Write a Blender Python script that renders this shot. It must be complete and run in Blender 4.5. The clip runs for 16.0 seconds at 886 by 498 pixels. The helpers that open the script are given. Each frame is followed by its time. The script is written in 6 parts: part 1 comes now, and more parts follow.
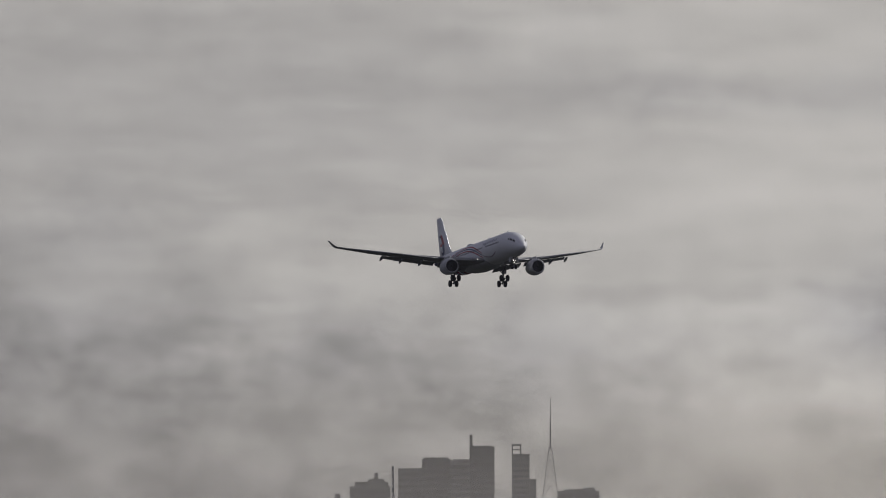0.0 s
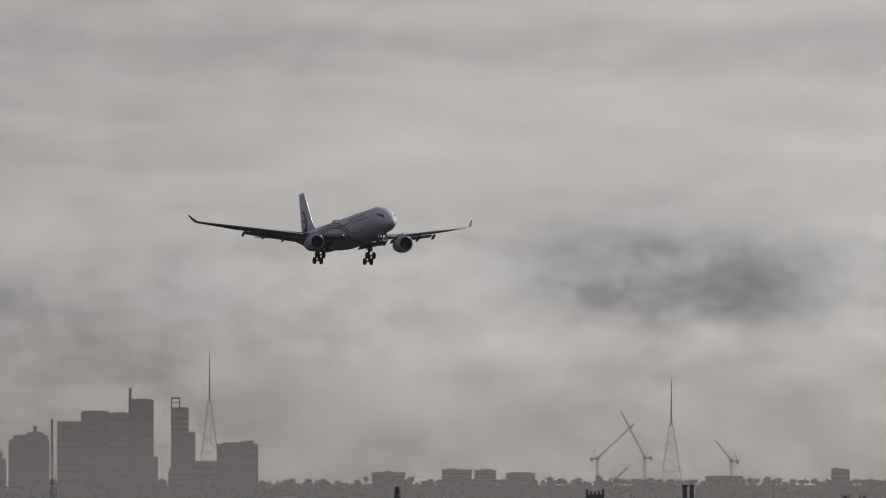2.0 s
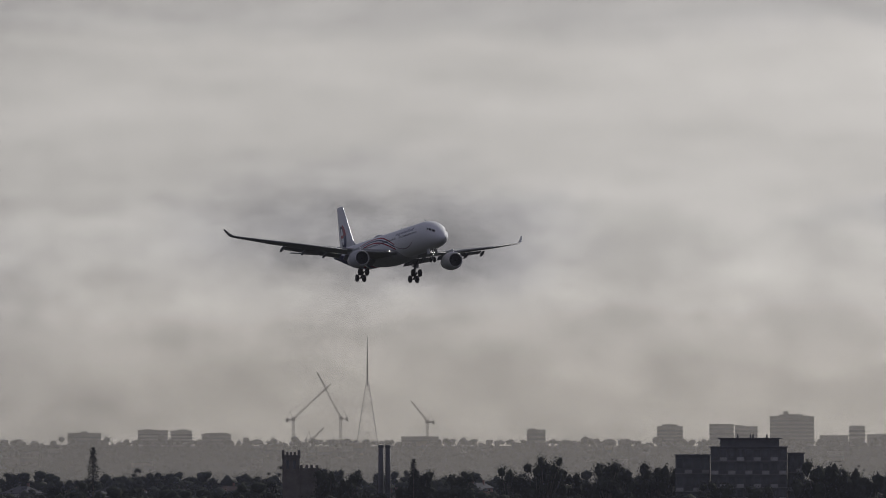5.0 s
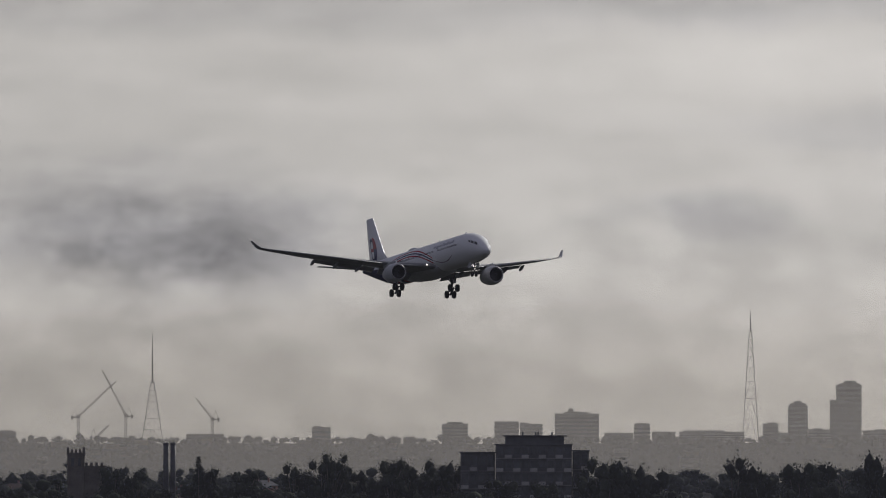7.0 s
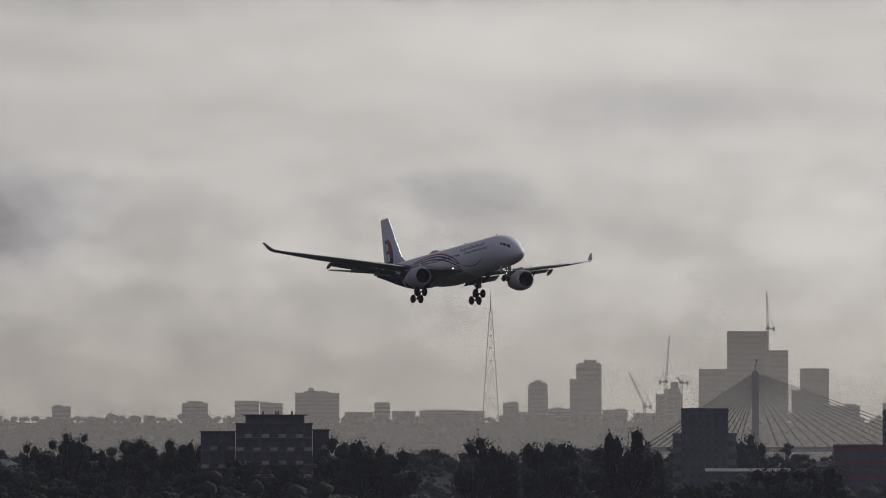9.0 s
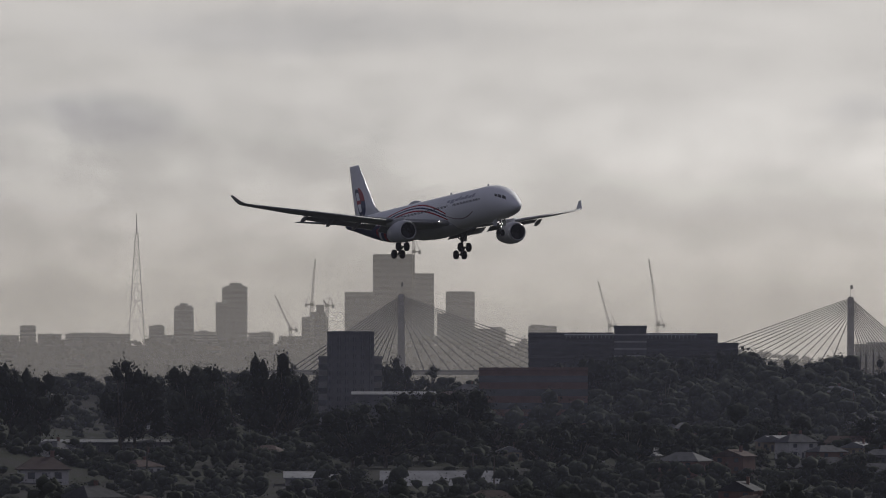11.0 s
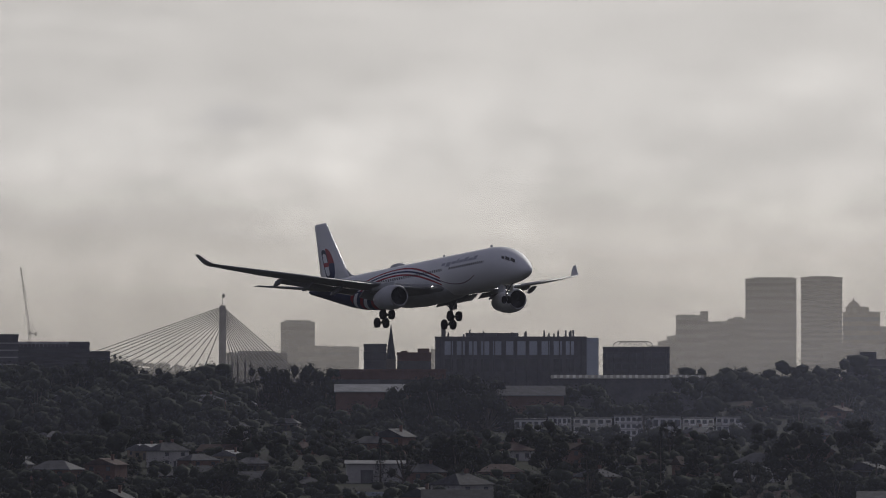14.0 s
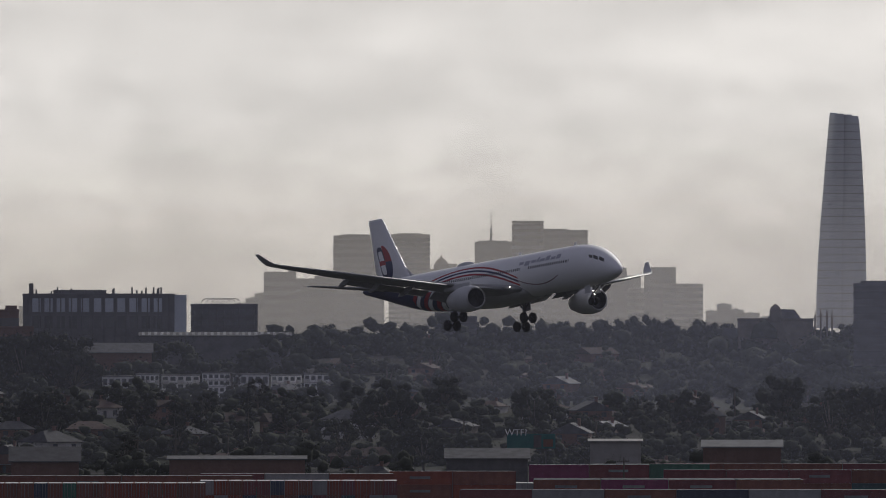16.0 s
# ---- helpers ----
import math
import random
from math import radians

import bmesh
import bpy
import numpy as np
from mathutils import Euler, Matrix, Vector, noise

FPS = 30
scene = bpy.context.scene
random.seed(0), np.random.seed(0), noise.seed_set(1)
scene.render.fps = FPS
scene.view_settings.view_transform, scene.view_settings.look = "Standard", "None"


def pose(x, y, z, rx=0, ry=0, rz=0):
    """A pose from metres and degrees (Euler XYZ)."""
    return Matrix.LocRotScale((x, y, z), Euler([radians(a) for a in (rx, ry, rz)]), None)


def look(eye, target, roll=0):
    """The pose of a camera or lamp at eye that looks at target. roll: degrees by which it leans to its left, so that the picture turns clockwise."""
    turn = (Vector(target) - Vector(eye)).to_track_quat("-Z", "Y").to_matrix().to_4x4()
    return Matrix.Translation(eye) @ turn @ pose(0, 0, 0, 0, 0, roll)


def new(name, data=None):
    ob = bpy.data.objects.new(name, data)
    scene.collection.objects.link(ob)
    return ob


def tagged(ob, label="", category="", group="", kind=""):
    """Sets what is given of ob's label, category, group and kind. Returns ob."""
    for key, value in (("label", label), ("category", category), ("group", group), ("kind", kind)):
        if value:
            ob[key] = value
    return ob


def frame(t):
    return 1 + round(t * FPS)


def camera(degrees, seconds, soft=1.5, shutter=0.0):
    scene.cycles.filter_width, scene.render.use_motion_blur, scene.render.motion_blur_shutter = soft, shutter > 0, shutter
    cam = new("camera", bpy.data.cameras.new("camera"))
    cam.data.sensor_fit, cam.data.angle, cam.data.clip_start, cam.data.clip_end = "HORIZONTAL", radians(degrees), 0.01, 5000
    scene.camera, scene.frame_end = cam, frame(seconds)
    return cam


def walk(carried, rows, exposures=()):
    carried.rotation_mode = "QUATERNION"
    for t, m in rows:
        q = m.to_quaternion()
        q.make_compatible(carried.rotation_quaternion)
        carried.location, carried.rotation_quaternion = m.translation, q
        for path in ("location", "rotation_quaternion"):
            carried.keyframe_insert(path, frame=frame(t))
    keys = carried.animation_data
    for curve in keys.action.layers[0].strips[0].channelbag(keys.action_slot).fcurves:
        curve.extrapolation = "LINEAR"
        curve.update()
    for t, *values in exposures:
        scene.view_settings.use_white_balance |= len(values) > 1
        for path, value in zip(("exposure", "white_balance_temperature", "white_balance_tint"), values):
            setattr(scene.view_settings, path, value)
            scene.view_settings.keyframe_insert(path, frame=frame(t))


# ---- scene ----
# Bearings and heights are given in fine angle steps (16500 to the radian): bearing 2000 is north (+y),
# height 0 is the level of the lens.
STEP = 16500.0
EYE = Vector((0, 0, 36))


def spot(a, v, r):
    """The point at bearing a and height v, r metres away over the ground."""
    az = (a - 2000) / STEP
    return Vector((r * math.sin(az), r * math.cos(az), EYE.z + v * r / STEP))


cam = camera(5.44, 16.0, 1.05)
walk(cam, [(t, look(EYE, spot(a, v, 1000))) for t, a, v in (
    (0, -1007, 551), (0.5, -844, 530), (1, -660, 471), (1.5, -498, 490), (2, -404, 468), (2.5, -389, 482),
    (3, -354, 509), (3.5, -251, 457), (4, -83, 428), (4.2, -32, 416), (6.3, 351, 393), (6.5, 386, 397),
    (7, 514, 394), (7.5, 640, 381), (8, 756, 382), (8.5, 854, 379), (10.8, 1537, 224), (11, 1600, 221),
    (11.5, 1794, 219), (12, 2065, 213), (12.5, 2215, 211), (13, 2358, 221), (13.5, 2511, 230),
    (14, 2711, 236), (14.5, 2843, 241), (15, 3010, 223), (15.5, 3227, 186), (16, 3440, 160))],
     exposures=((0, 0.0), (12, 0.0), (14.4, -0.1), (15.1, -0.14), (16, 0.1)))

# ---- world and sun: a bright overcast morning, light from the north-east, behind the city
world = bpy.data.worlds.new("overcast_sky")
scene.world = world
world.use_nodes = True
wn = world.node_tree
wn.nodes.clear()
sky = wn.nodes.new("ShaderNodeTexSky")
sky.sky_type, sky.sun_disc = "NISHITA", False
sky.sun_elevation, sky.sun_rotation = radians(26), radians(28)
grey = wn.nodes.new("ShaderNodeMixRGB")
grey.inputs[0].default_value = 0.95
grey.inputs[2].default_value = (1.6, 1.58, 2.05, 1)
bg = wn.nodes.new("ShaderNodeBackground")
bg.inputs[1].default_value = 0.1
wout = wn.nodes.new("ShaderNodeOutputWorld")
wn.links.new(sky.outputs[0], grey.inputs[1])
wn.links.new(grey.outputs[0], bg.inputs[0])
wn.links.new(bg.outputs[0], wout.inputs[0])
sun = new("sun", bpy.data.lights.new("sun", "SUN"))
sun.data.energy, sun.data.angle, sun.data.color = 2.4, radians(14), (1, 0.97, 0.92)
sun.matrix_world = look((0, 0, 0), (-math.sin(radians(28)) * 0.899, -math.cos(radians(28)) * 0.899, -0.438))


# ---- node helpers and materials
class Tree:
    """Short-hand for one node tree."""

    def __init__(self, name):
        self.mat = bpy.data.materials.new(name)
        self.mat.use_nodes = True
        self.t = self.mat.node_tree
        self.t.nodes.clear()
        self.out = self.t.nodes.new("ShaderNodeOutputMaterial")

    def put(self, socket, value):
        if isinstance(value, bpy.types.NodeSocket):
            self.t.links.new(value, socket)
        elif isinstance(value, tuple) and len(value) == 3 and socket.type == "RGBA":
            socket.default_value = (*value, 1)
        else:
            socket.default_value = value

    def node(self, kind, out=0, **ins):
        n = self.t.nodes.new(kind)
        for k, v in ins.items():
            self.put(n.inputs[int(k[1:]) if k[0] == "i" and k[1:].isdigit() else k.replace("_", " ")], v)
        return n.outputs[out]

    def math(self, op, a, b=0.0, c=0.0):
        n = self.t.nodes.new("ShaderNodeMath")
        n.operation = op
        for i, v in enumerate((a, b, c)):
            self.put(n.inputs[i], v)
        return n.outputs[0]

    def mix(self, f, a, b):
        return self.node("ShaderNodeMixRGB", i0=f, i1=a, i2=b)

    def coord(self, which="Object"):
        n = self.t.nodes.new("ShaderNodeTexCoord")
        return n.outputs[which]

    def xyz(self, v):
        n = self.t.nodes.new("ShaderNodeSeparateXYZ")
        self.put(n.inputs[0], v)
        return n.outputs

    def noise(self, vec, scale, detail=4.0, rough=0.55):
        return self.node("ShaderNodeTexNoise", Vector=vec, Scale=scale, Detail=detail, Roughness=rough)

    def ramp(self, v, lo, hi):
        n = self.t.nodes.new("ShaderNodeMapRange")
        n.interpolation_type = "SMOOTHSTEP"
        for k, val in (("Value", v), ("From Min", lo), ("From Max", hi)):
            self.put(n.inputs[k], val)
        return n.outputs[0]

    def random(self):
        return self.t.nodes.new("ShaderNodeObjectInfo").outputs["Random"]

    def surface(self, colour, rough=0.7, metal=0.0, bump=None, dist=0.05, spec=0.4):
        b = self.t.nodes.new("ShaderNodeBsdfPrincipled")
        self.put(b.inputs["Base Color"], colour)
        self.put(b.inputs["Roughness"], rough)
        self.put(b.inputs["Metallic"], metal)
        self.put(b.inputs["Specular IOR Level"], spec)
        if bump is not None:
            self.put(b.inputs["Normal"], self.node("ShaderNodeBump", Height=bump, Distance=dist, Strength=0.6))
        self.t.links.new(b.outputs[0], self.out.inputs[0])
        return self.mat


def rough_mat(name, dark, light, scale=0.4, rough=0.75, metal=0.0, vary=0.25, fine=6.0, relief=0.04, spec=0.15):
    """Two-scale mottled surface, each object a little lighter or darker."""
    m = Tree(name)
    c = m.coord()
    big, small = m.noise(c, scale, 5), m.noise(c, scale * fine, 6, 0.65)
    f = m.math("ADD", m.math("MULTIPLY", big, 0.6), m.math("MULTIPLY", small, 0.4))
    col = m.mix(m.ramp(f, 0.3, 0.7), dark, light)
    if vary:
        k = m.math("ADD", m.math("MULTIPLY", m.random(), vary), 1 - vary / 2)
        mul = m.t.nodes.new("ShaderNodeMixRGB")
        mul.blend_type = "MULTIPLY"
        mul.inputs[0].default_value = 1
        m.t.links.new(col, mul.inputs[1])
        m.t.links.new(m.node("ShaderNodeCombineColor", i0=k, i1=k, i2=k), mul.inputs[2])
        col = mul.outputs[0]
    return m.surface(col, m.math("ADD", m.math("MULTIPLY", small, 0.2), rough - 0.1), metal, small, relief, spec)


CONCRETE = rough_mat("weathered_concrete", (0.2, 0.195, 0.185), (0.32, 0.31, 0.3), 0.12)
PALE_WALL = rough_mat("pale_render", (0.34, 0.33, 0.32), (0.48, 0.47, 0.45), 0.2)
DARK_WALL = rough_mat("dark_cladding", (0.07, 0.07, 0.075), (0.13, 0.13, 0.135), 0.15, 0.6)
BRICK = rough_mat("red_brick", (0.11, 0.062, 0.05), (0.17, 0.1, 0.082), 0.3, 0.85)
STONE = rough_mat("sandstone", (0.22, 0.18, 0.13), (0.36, 0.3, 0.23), 0.3, 0.85)
DARK_STONE = rough_mat("dark_sandstone", (0.1, 0.09, 0.078), (0.17, 0.15, 0.13), 0.3, 0.85)
TILE = rough_mat("terracotta_roof_tile", (0.05, 0.036, 0.033), (0.085, 0.06, 0.054), 0.5, 0.85, vary=0.5, spec=0.04)
SLATE = rough_mat("grey_roof_slate", (0.04, 0.041, 0.046), (0.08, 0.08, 0.088), 0.5, 0.8, vary=0.5, spec=0.05)
TIN = rough_mat("galvanised_roof_sheet", (0.12, 0.122, 0.128), (0.21, 0.213, 0.22), 0.25, 0.75, 0.0, 0.5, spec=0.06)
STEEL = rough_mat("painted_steel", (0.1, 0.1, 0.105), (0.17, 0.17, 0.175), 0.5, 0.5, 0.3)
CRANE_PAINT = rough_mat("crane_paint", (0.3, 0.28, 0.25), (0.42, 0.4, 0.37), 0.5, 0.5)
GLASS = rough_mat("tinted_window_glass", (0.03, 0.034, 0.04), (0.06, 0.066, 0.075), 0.05, 0.2, 0.0, 0.5, spec=0.8)
CURTAIN = rough_mat("curtain_wall_glass", (0.36, 0.4, 0.46), (0.48, 0.52, 0.58), 0.03, 0.3, 0.2, 0.2, spec=0.8)
# Window glass of far towers, with distance haze put into its paler colour.
FAR_GLASS = rough_mat("haze_paled_window_bands", (0.13, 0.135, 0.145), (0.18, 0.185, 0.195), 0.05, 0.4, 0.0, 0.3)
TOWER_WALL = rough_mat("office_facade", (0.16, 0.165, 0.175), (0.24, 0.245, 0.25), 0.04, 0.5)
BARK = rough_mat("tree_bark", (0.06, 0.05, 0.04), (0.13, 0.11, 0.09), 1.2, 0.9)
LEAF = rough_mat("eucalypt_leaves", (0.026, 0.03, 0.022), (0.055, 0.06, 0.045), 0.5, 0.95, 0, 0.6, spec=0.03)
FIG = rough_mat("fig_leaves", (0.019, 0.023, 0.017), (0.042, 0.047, 0.035), 0.5, 0.95, 0, 0.5, spec=0.03)
PINE = rough_mat("pine_needles", (0.016, 0.02, 0.016), (0.032, 0.037, 0.029), 0.7, 0.95, 0, 0.4, spec=0.03)
ASPHALT = rough_mat("asphalt", (0.035, 0.035, 0.037), (0.065, 0.064, 0.063), 0.2, 0.85)
WHITE = rough_mat("white_paint", (0.66, 0.66, 0.65), (0.78, 0.78, 0.77), 0.3, 0.5)


def ground_mat():
    m = Tree("suburban_ground")
    c = m.coord()
    big, small = m.noise(c, 0.012, 4), m.noise(c, 0.15, 6, 0.7)
    grass = m.mix(small, (0.014, 0.017, 0.011), (0.028, 0.031, 0.02))
    earth = m.mix(small, (0.018, 0.0175, 0.0165), (0.036, 0.035, 0.033))
    return m.surface(m.mix(m.ramp(big, 0.42, 0.56), grass, earth), 0.95, 0, small, 0.2, 0.02)


def sky_mat():
    """Broken stratus on the distant sky: layered noise and soft cloud banks."""
    m = Tree("cloud_deck")
    uv = m.coord("UV")
    wob = m.noise(uv, 5.0, 5, 0.6)
    wob2 = m.noise(uv, 3.1, 6, 0.62)
    u, v, _ = m.xyz(uv)
    uw = m.math("ADD", u, m.math("MULTIPLY", m.math("SUBTRACT", wob, 0.5), 0.16))
    vw = m.math("ADD", v, m.math("MULTIPLY", m.math("SUBTRACT", wob2, 0.5), 0.1))
    flat = m.node("ShaderNodeCombineXYZ", X=m.math("MULTIPLY", u, 1.0), Y=m.math("MULTIPLY", v, 4.6))
    bands = m.noise(flat, 1.9, 8, 0.62)
    puffs = m.noise(m.node("ShaderNodeCombineXYZ", X=u, Y=m.math("MULTIPLY", v, 1.7)), 5.2, 9, 0.6)

    fine = m.node("ShaderNodeCombineXYZ", X=m.math("ADD", u, m.math("MULTIPLY", wob, 0.25)), Y=m.math("MULTIPLY", v, 1.6))
    rag = m.math("SUBTRACT", m.noise(fine, 7.0, 9, 0.64), 0.5)
    rag2 = m.math("SUBTRACT", m.noise(m.node("ShaderNodeCombineXYZ", X=u, Y=m.math("MULTIPLY", v, 1.9), Z=3.0), 3.4, 7, 0.55), 0.5)
    streak = m.math("SUBTRACT", m.noise(m.node("ShaderNodeCombineXYZ", X=uw, Y=m.math("MULTIPLY", vw, 8.0), Z=5.0), 2.6, 7, 0.55), 0.5)

    def bank(a, h, wa, wh, k=1.0, ragged=2.6, edge=0.0):
        """A cloud of half-width wa and half-height wh; edge 0 is a soft rim, 1 a crisp one."""
        du = m.math("DIVIDE", m.math("SUBTRACT", uw, a), wa)
        dv = m.math("DIVIDE", m.math("SUBTRACT", vw, h), wh)
        d = m.math("ADD", m.math("MULTIPLY", du, du), m.math("MULTIPLY", dv, dv))
        d = m.math("ADD", m.math("ADD", d, m.math("MULTIPLY", rag, ragged)), m.math("MULTIPLY", rag2, ragged * 0.8))
        return m.math("MULTIPLY", m.ramp(d, 2.8 - 1.2 * edge, -0.9 + 0.8 * edge), k)

    def total(parts):
        s = parts[0]
        for p in parts[1:]:
            s = m.math("ADD", s, p)
        return s

    light = m.math("ADD", 0.412, m.math("MULTIPLY", m.ramp(u, -2.2, 4.6), 0.255))
    light = m.math("ADD", light, m.math("MULTIPLY", m.math("SUBTRACT", bands, 0.5), 0.17))
    light = m.math("ADD", light, m.math("MULTIPLY", streak, m.math("MULTIPLY", m.ramp(v, 0.3, 0.6), 0.13)))
    light = m.math("ADD", light, m.math("MULTIPLY", m.math("MULTIPLY", m.ramp(v, 0.48, 0.22), m.ramp(u, 0.0, 1.2)), 0.05))
    puffy = m.math("SUBTRACT", m.ramp(puffs, 0.34, 0.66), 0.5)
    light = m.math("ADD", light, m.math("MULTIPLY", puffy, m.math("ADD", 0.025, m.math("MULTIPLY", m.ramp(v, 0.62, 0.3), 0.115))))
    dark = total([bank(0.1, 0.41, 0.26, 0.075, 0.15, 1.7, 0.5), bank(-0.02, 0.425, 0.32, 0.11, 0.08), bank(0.08, 0.385, 0.2, 0.035, 0.07, 1.2, 0.6),
                  bank(-0.02, 0.52, 0.07, 0.05, 0.05), bank(-0.22, 0.44, 0.12, 0.05, 0.05), bank(-0.86, 0.4, 0.08, 0.06, 0.06),
                  bank(1.02, 0.45, 0.13, 0.04, 0.12, 1.6, 0.5), bank(0.84, 0.46, 0.08, 0.02, 0.05), bank(1.34, 0.61, 0.3, 0.035, 0.08),
                  bank(-0.9, 0.37, 0.3, 0.09, 0.05), bank(0.3, 0.83, 0.8, 0.05, 0.07), bank(1.4, 0.82, 0.5, 0.03, 0.07),
                  bank(-1.5, 0.83, 0.7, 0.2, 0.07), bank(-1.9, 0.12, 1.0, 0.25, 0.13, 0.8), bank(-1.75, 0.45, 0.4, 0.16, 0.07), bank(2.32, 0.46, 0.05, 0.02, 0.06)])
    bright = total([bank(2.62, 0.4, 0.24, 0.06, 0.11, 3.4, 0.5), bank(2.45, 0.36, 0.14, 0.04, 0.07, 3.0, 0.6), bank(2.75, 0.5, 0.16, 0.05, 0.06, 3.4), bank(3.38, 0.54, 0.1, 0.04, 0.06, 3.0),
                    bank(2.05, 0.42, 0.14, 0.05, 0.08, 3.4), bank(4.1, 0.53, 0.22, 0.05, 0.13),
                    bank(-0.56, 0.41, 0.26, 0.05, 0.07, 3.0, 0.5), bank(-0.41, 0.29, 0.12, 0.035, 0.06, 2.6, 0.6), bank(-0.48, 0.28, 0.26, 0.08, 0.05), bank(-0.3, 0.66, 0.3, 0.05, 0.04),
                    bank(0.2, 0.31, 0.5, 0.025, 0.05, 1.6), bank(0.35, 0.42, 0.1, 0.09, 0.05), bank(0.95, 0.72, 0.45, 0.07, 0.08, 2.0), bank(0.72, 0.33, 0.12, 0.04, 0.05, 3.0, 0.5),
                    bank(2.2, 0.33, 0.5, 0.12, 0.05), bank(3.7, 0.2, 0.9, 0.2, 0.06, 0.5)])
    light = m.math("ADD", m.math("SUBTRACT", light, dark), bright)
    light = m.math("ADD", light, m.math("MULTIPLY", rag, m.math("ADD", 0.04, m.math("MULTIPLY", m.ramp(v, 0.6, 0.3), 0.07))))
    tone = m.mix(m.ramp(v, 0.02, 0.42), (1.07, 0.99, 0.89), (1.03, 0.99, 0.95))
    tone = m.mix(m.math("MULTIPLY", dark, 4.0), tone, (1.0, 0.98, 1.02))
    em = m.t.nodes.new("ShaderNodeEmission")
    m.put(em.inputs[0], tone)
    m.put(em.inputs[1], light)
    m.t.links.new(em.outputs[0], m.out.inputs[0])
    return m.mat


def mist_mat(name, west, east, x0, x1, low, high, tint):
    """Thin mist that scatters daylight: densest near the ground, patchy above, thicker towards the east."""
    m = Tree(name)
    c = m.coord()
    x, _, z = m.xyz(c)
    n = m.noise(c, 0.004, 4)
    fade = m.ramp(m.math("ADD", z, m.math("MULTIPLY", m.math("SUBTRACT", n, 0.5), 60.0)), high, low)
    amount = m.math("ADD", west, m.math("MULTIPLY", m.ramp(x, x0, x1), east - west))
    body = m.node("ShaderNodeMixShader", i0=0.95, i1=m.node("ShaderNodeBsdfDiffuse", Color=tint),
                  i2=m.node("ShaderNodeBsdfTranslucent", Color=tint))
    cover = m.math("MULTIPLY", m.math("ADD", m.math("MULTIPLY", fade, 0.95), 0.05), amount)
    both = m.node("ShaderNodeMixShader", i0=cover, i1=m.node("ShaderNodeBsdfTransparent"), i2=body)
    m.t.links.new(both, m.out.inputs[0])
    return m.mat


# ---- mesh helpers
def mesh_of(name, bm, mat, smooth=False):
    me = bpy.data.meshes.new(name)
    bm.normal_update()
    bm.to_mesh(me)
    bm.free()
    for mt in (mat if isinstance(mat, (list, tuple)) else [mat]):
        me.materials.append(mt)
    if smooth:
        me.polygons.foreach_set("use_smooth", [True] * len(me.polygons))
    return me


def part(name, bm, mat, parent, label="", smooth=False):
    ob = new(name, bm if isinstance(bm, bpy.types.Mesh) else mesh_of(name, bm, mat, smooth))
    ob.parent = parent
    return tagged(ob, label)


def thing(name, m, label, category, group="", kind=""):
    ob = new(name)
    ob.empty_display_size = 1
    ob.matrix_world = m
    return tagged(ob, label, category, group, kind)


def box(bm, x0, x1, y0, y1, z0, z1, bevel=0.0, m=None):
    r = bmesh.ops.create_cube(bm, size=1, matrix=Matrix.LocRotScale(
        ((x0 + x1) / 2, (y0 + y1) / 2, (z0 + z1) / 2), None, (x1 - x0, y1 - y0, z1 - z0)))
    vs = r["verts"]
    if bevel:
        es = list({e for v in vs for e in v.link_edges})
        vs = bmesh.ops.bevel(bm, geom=es, offset=bevel, segments=1, affect="EDGES")["verts"]
    if m is not None:
        bmesh.ops.transform(bm, matrix=m, verts=list(vs))
    return bm


def boxes(*specs, bevel=0.0):
    bm = bmesh.new()
    for s in specs:
        box(bm, *s, bevel=bevel)
    return bm


def tube(bm, p, q, r0, r1=None, n=8):
    """A round bar from p to q."""
    p, q = Vector(p), Vector(q)
    d = q - p
    turn = d.to_track_quat("Z", "Y").to_matrix().to_4x4()
    bmesh.ops.create_cone(bm, cap_ends=True, segments=n, radius1=r0, radius2=r0 if r1 is None else r1,
                          depth=d.length, matrix=Matrix.Translation((p + q) / 2) @ turn)
    return bm


def spin(bm, profile, n=24, axis="X"):
    """A body turned round the x or z axis from (along, radius) pairs."""
    rings = []
    for s, r in profile:
        ring = []
        for k in range(n):
            w = 2 * math.pi * k / n
            c, d = r * math.cos(w), r * math.sin(w)
            ring.append(bm.verts.new((s, c, d) if axis == "X" else (c, d, s)))
        rings.append(ring)
    for a, b in zip(rings, rings[1:]):
        for k in range(n):
            bm.faces.new((a[k], a[(k + 1) % n], b[(k + 1) % n], b[k]))
    for ring in (rings[0], rings[-1]):
        bm.faces.new(ring)
    bmesh.ops.recalc_face_normals(bm, faces=bm.faces[:])
    return bm


def along(x, table):
    """Smooth value from a table of (x, value) with falling or rising x."""
    xs = [p[0] for p in table]
    ys = [p[1] for p in table]
    if xs[0] > xs[-1]:
        xs, ys = xs[::-1], ys[::-1]
    return float(np.interp(x, xs, ys))


HEIGHTS = ((0, 0), (1740, 0), (1900, 3), (2200, 7.5), (2600, 13), (3000, 19), (3400, 26.5), (3620, 27.5),
           (3900, 12), (4150, 14), (4450, 43), (4620, 50), (4990, 50))


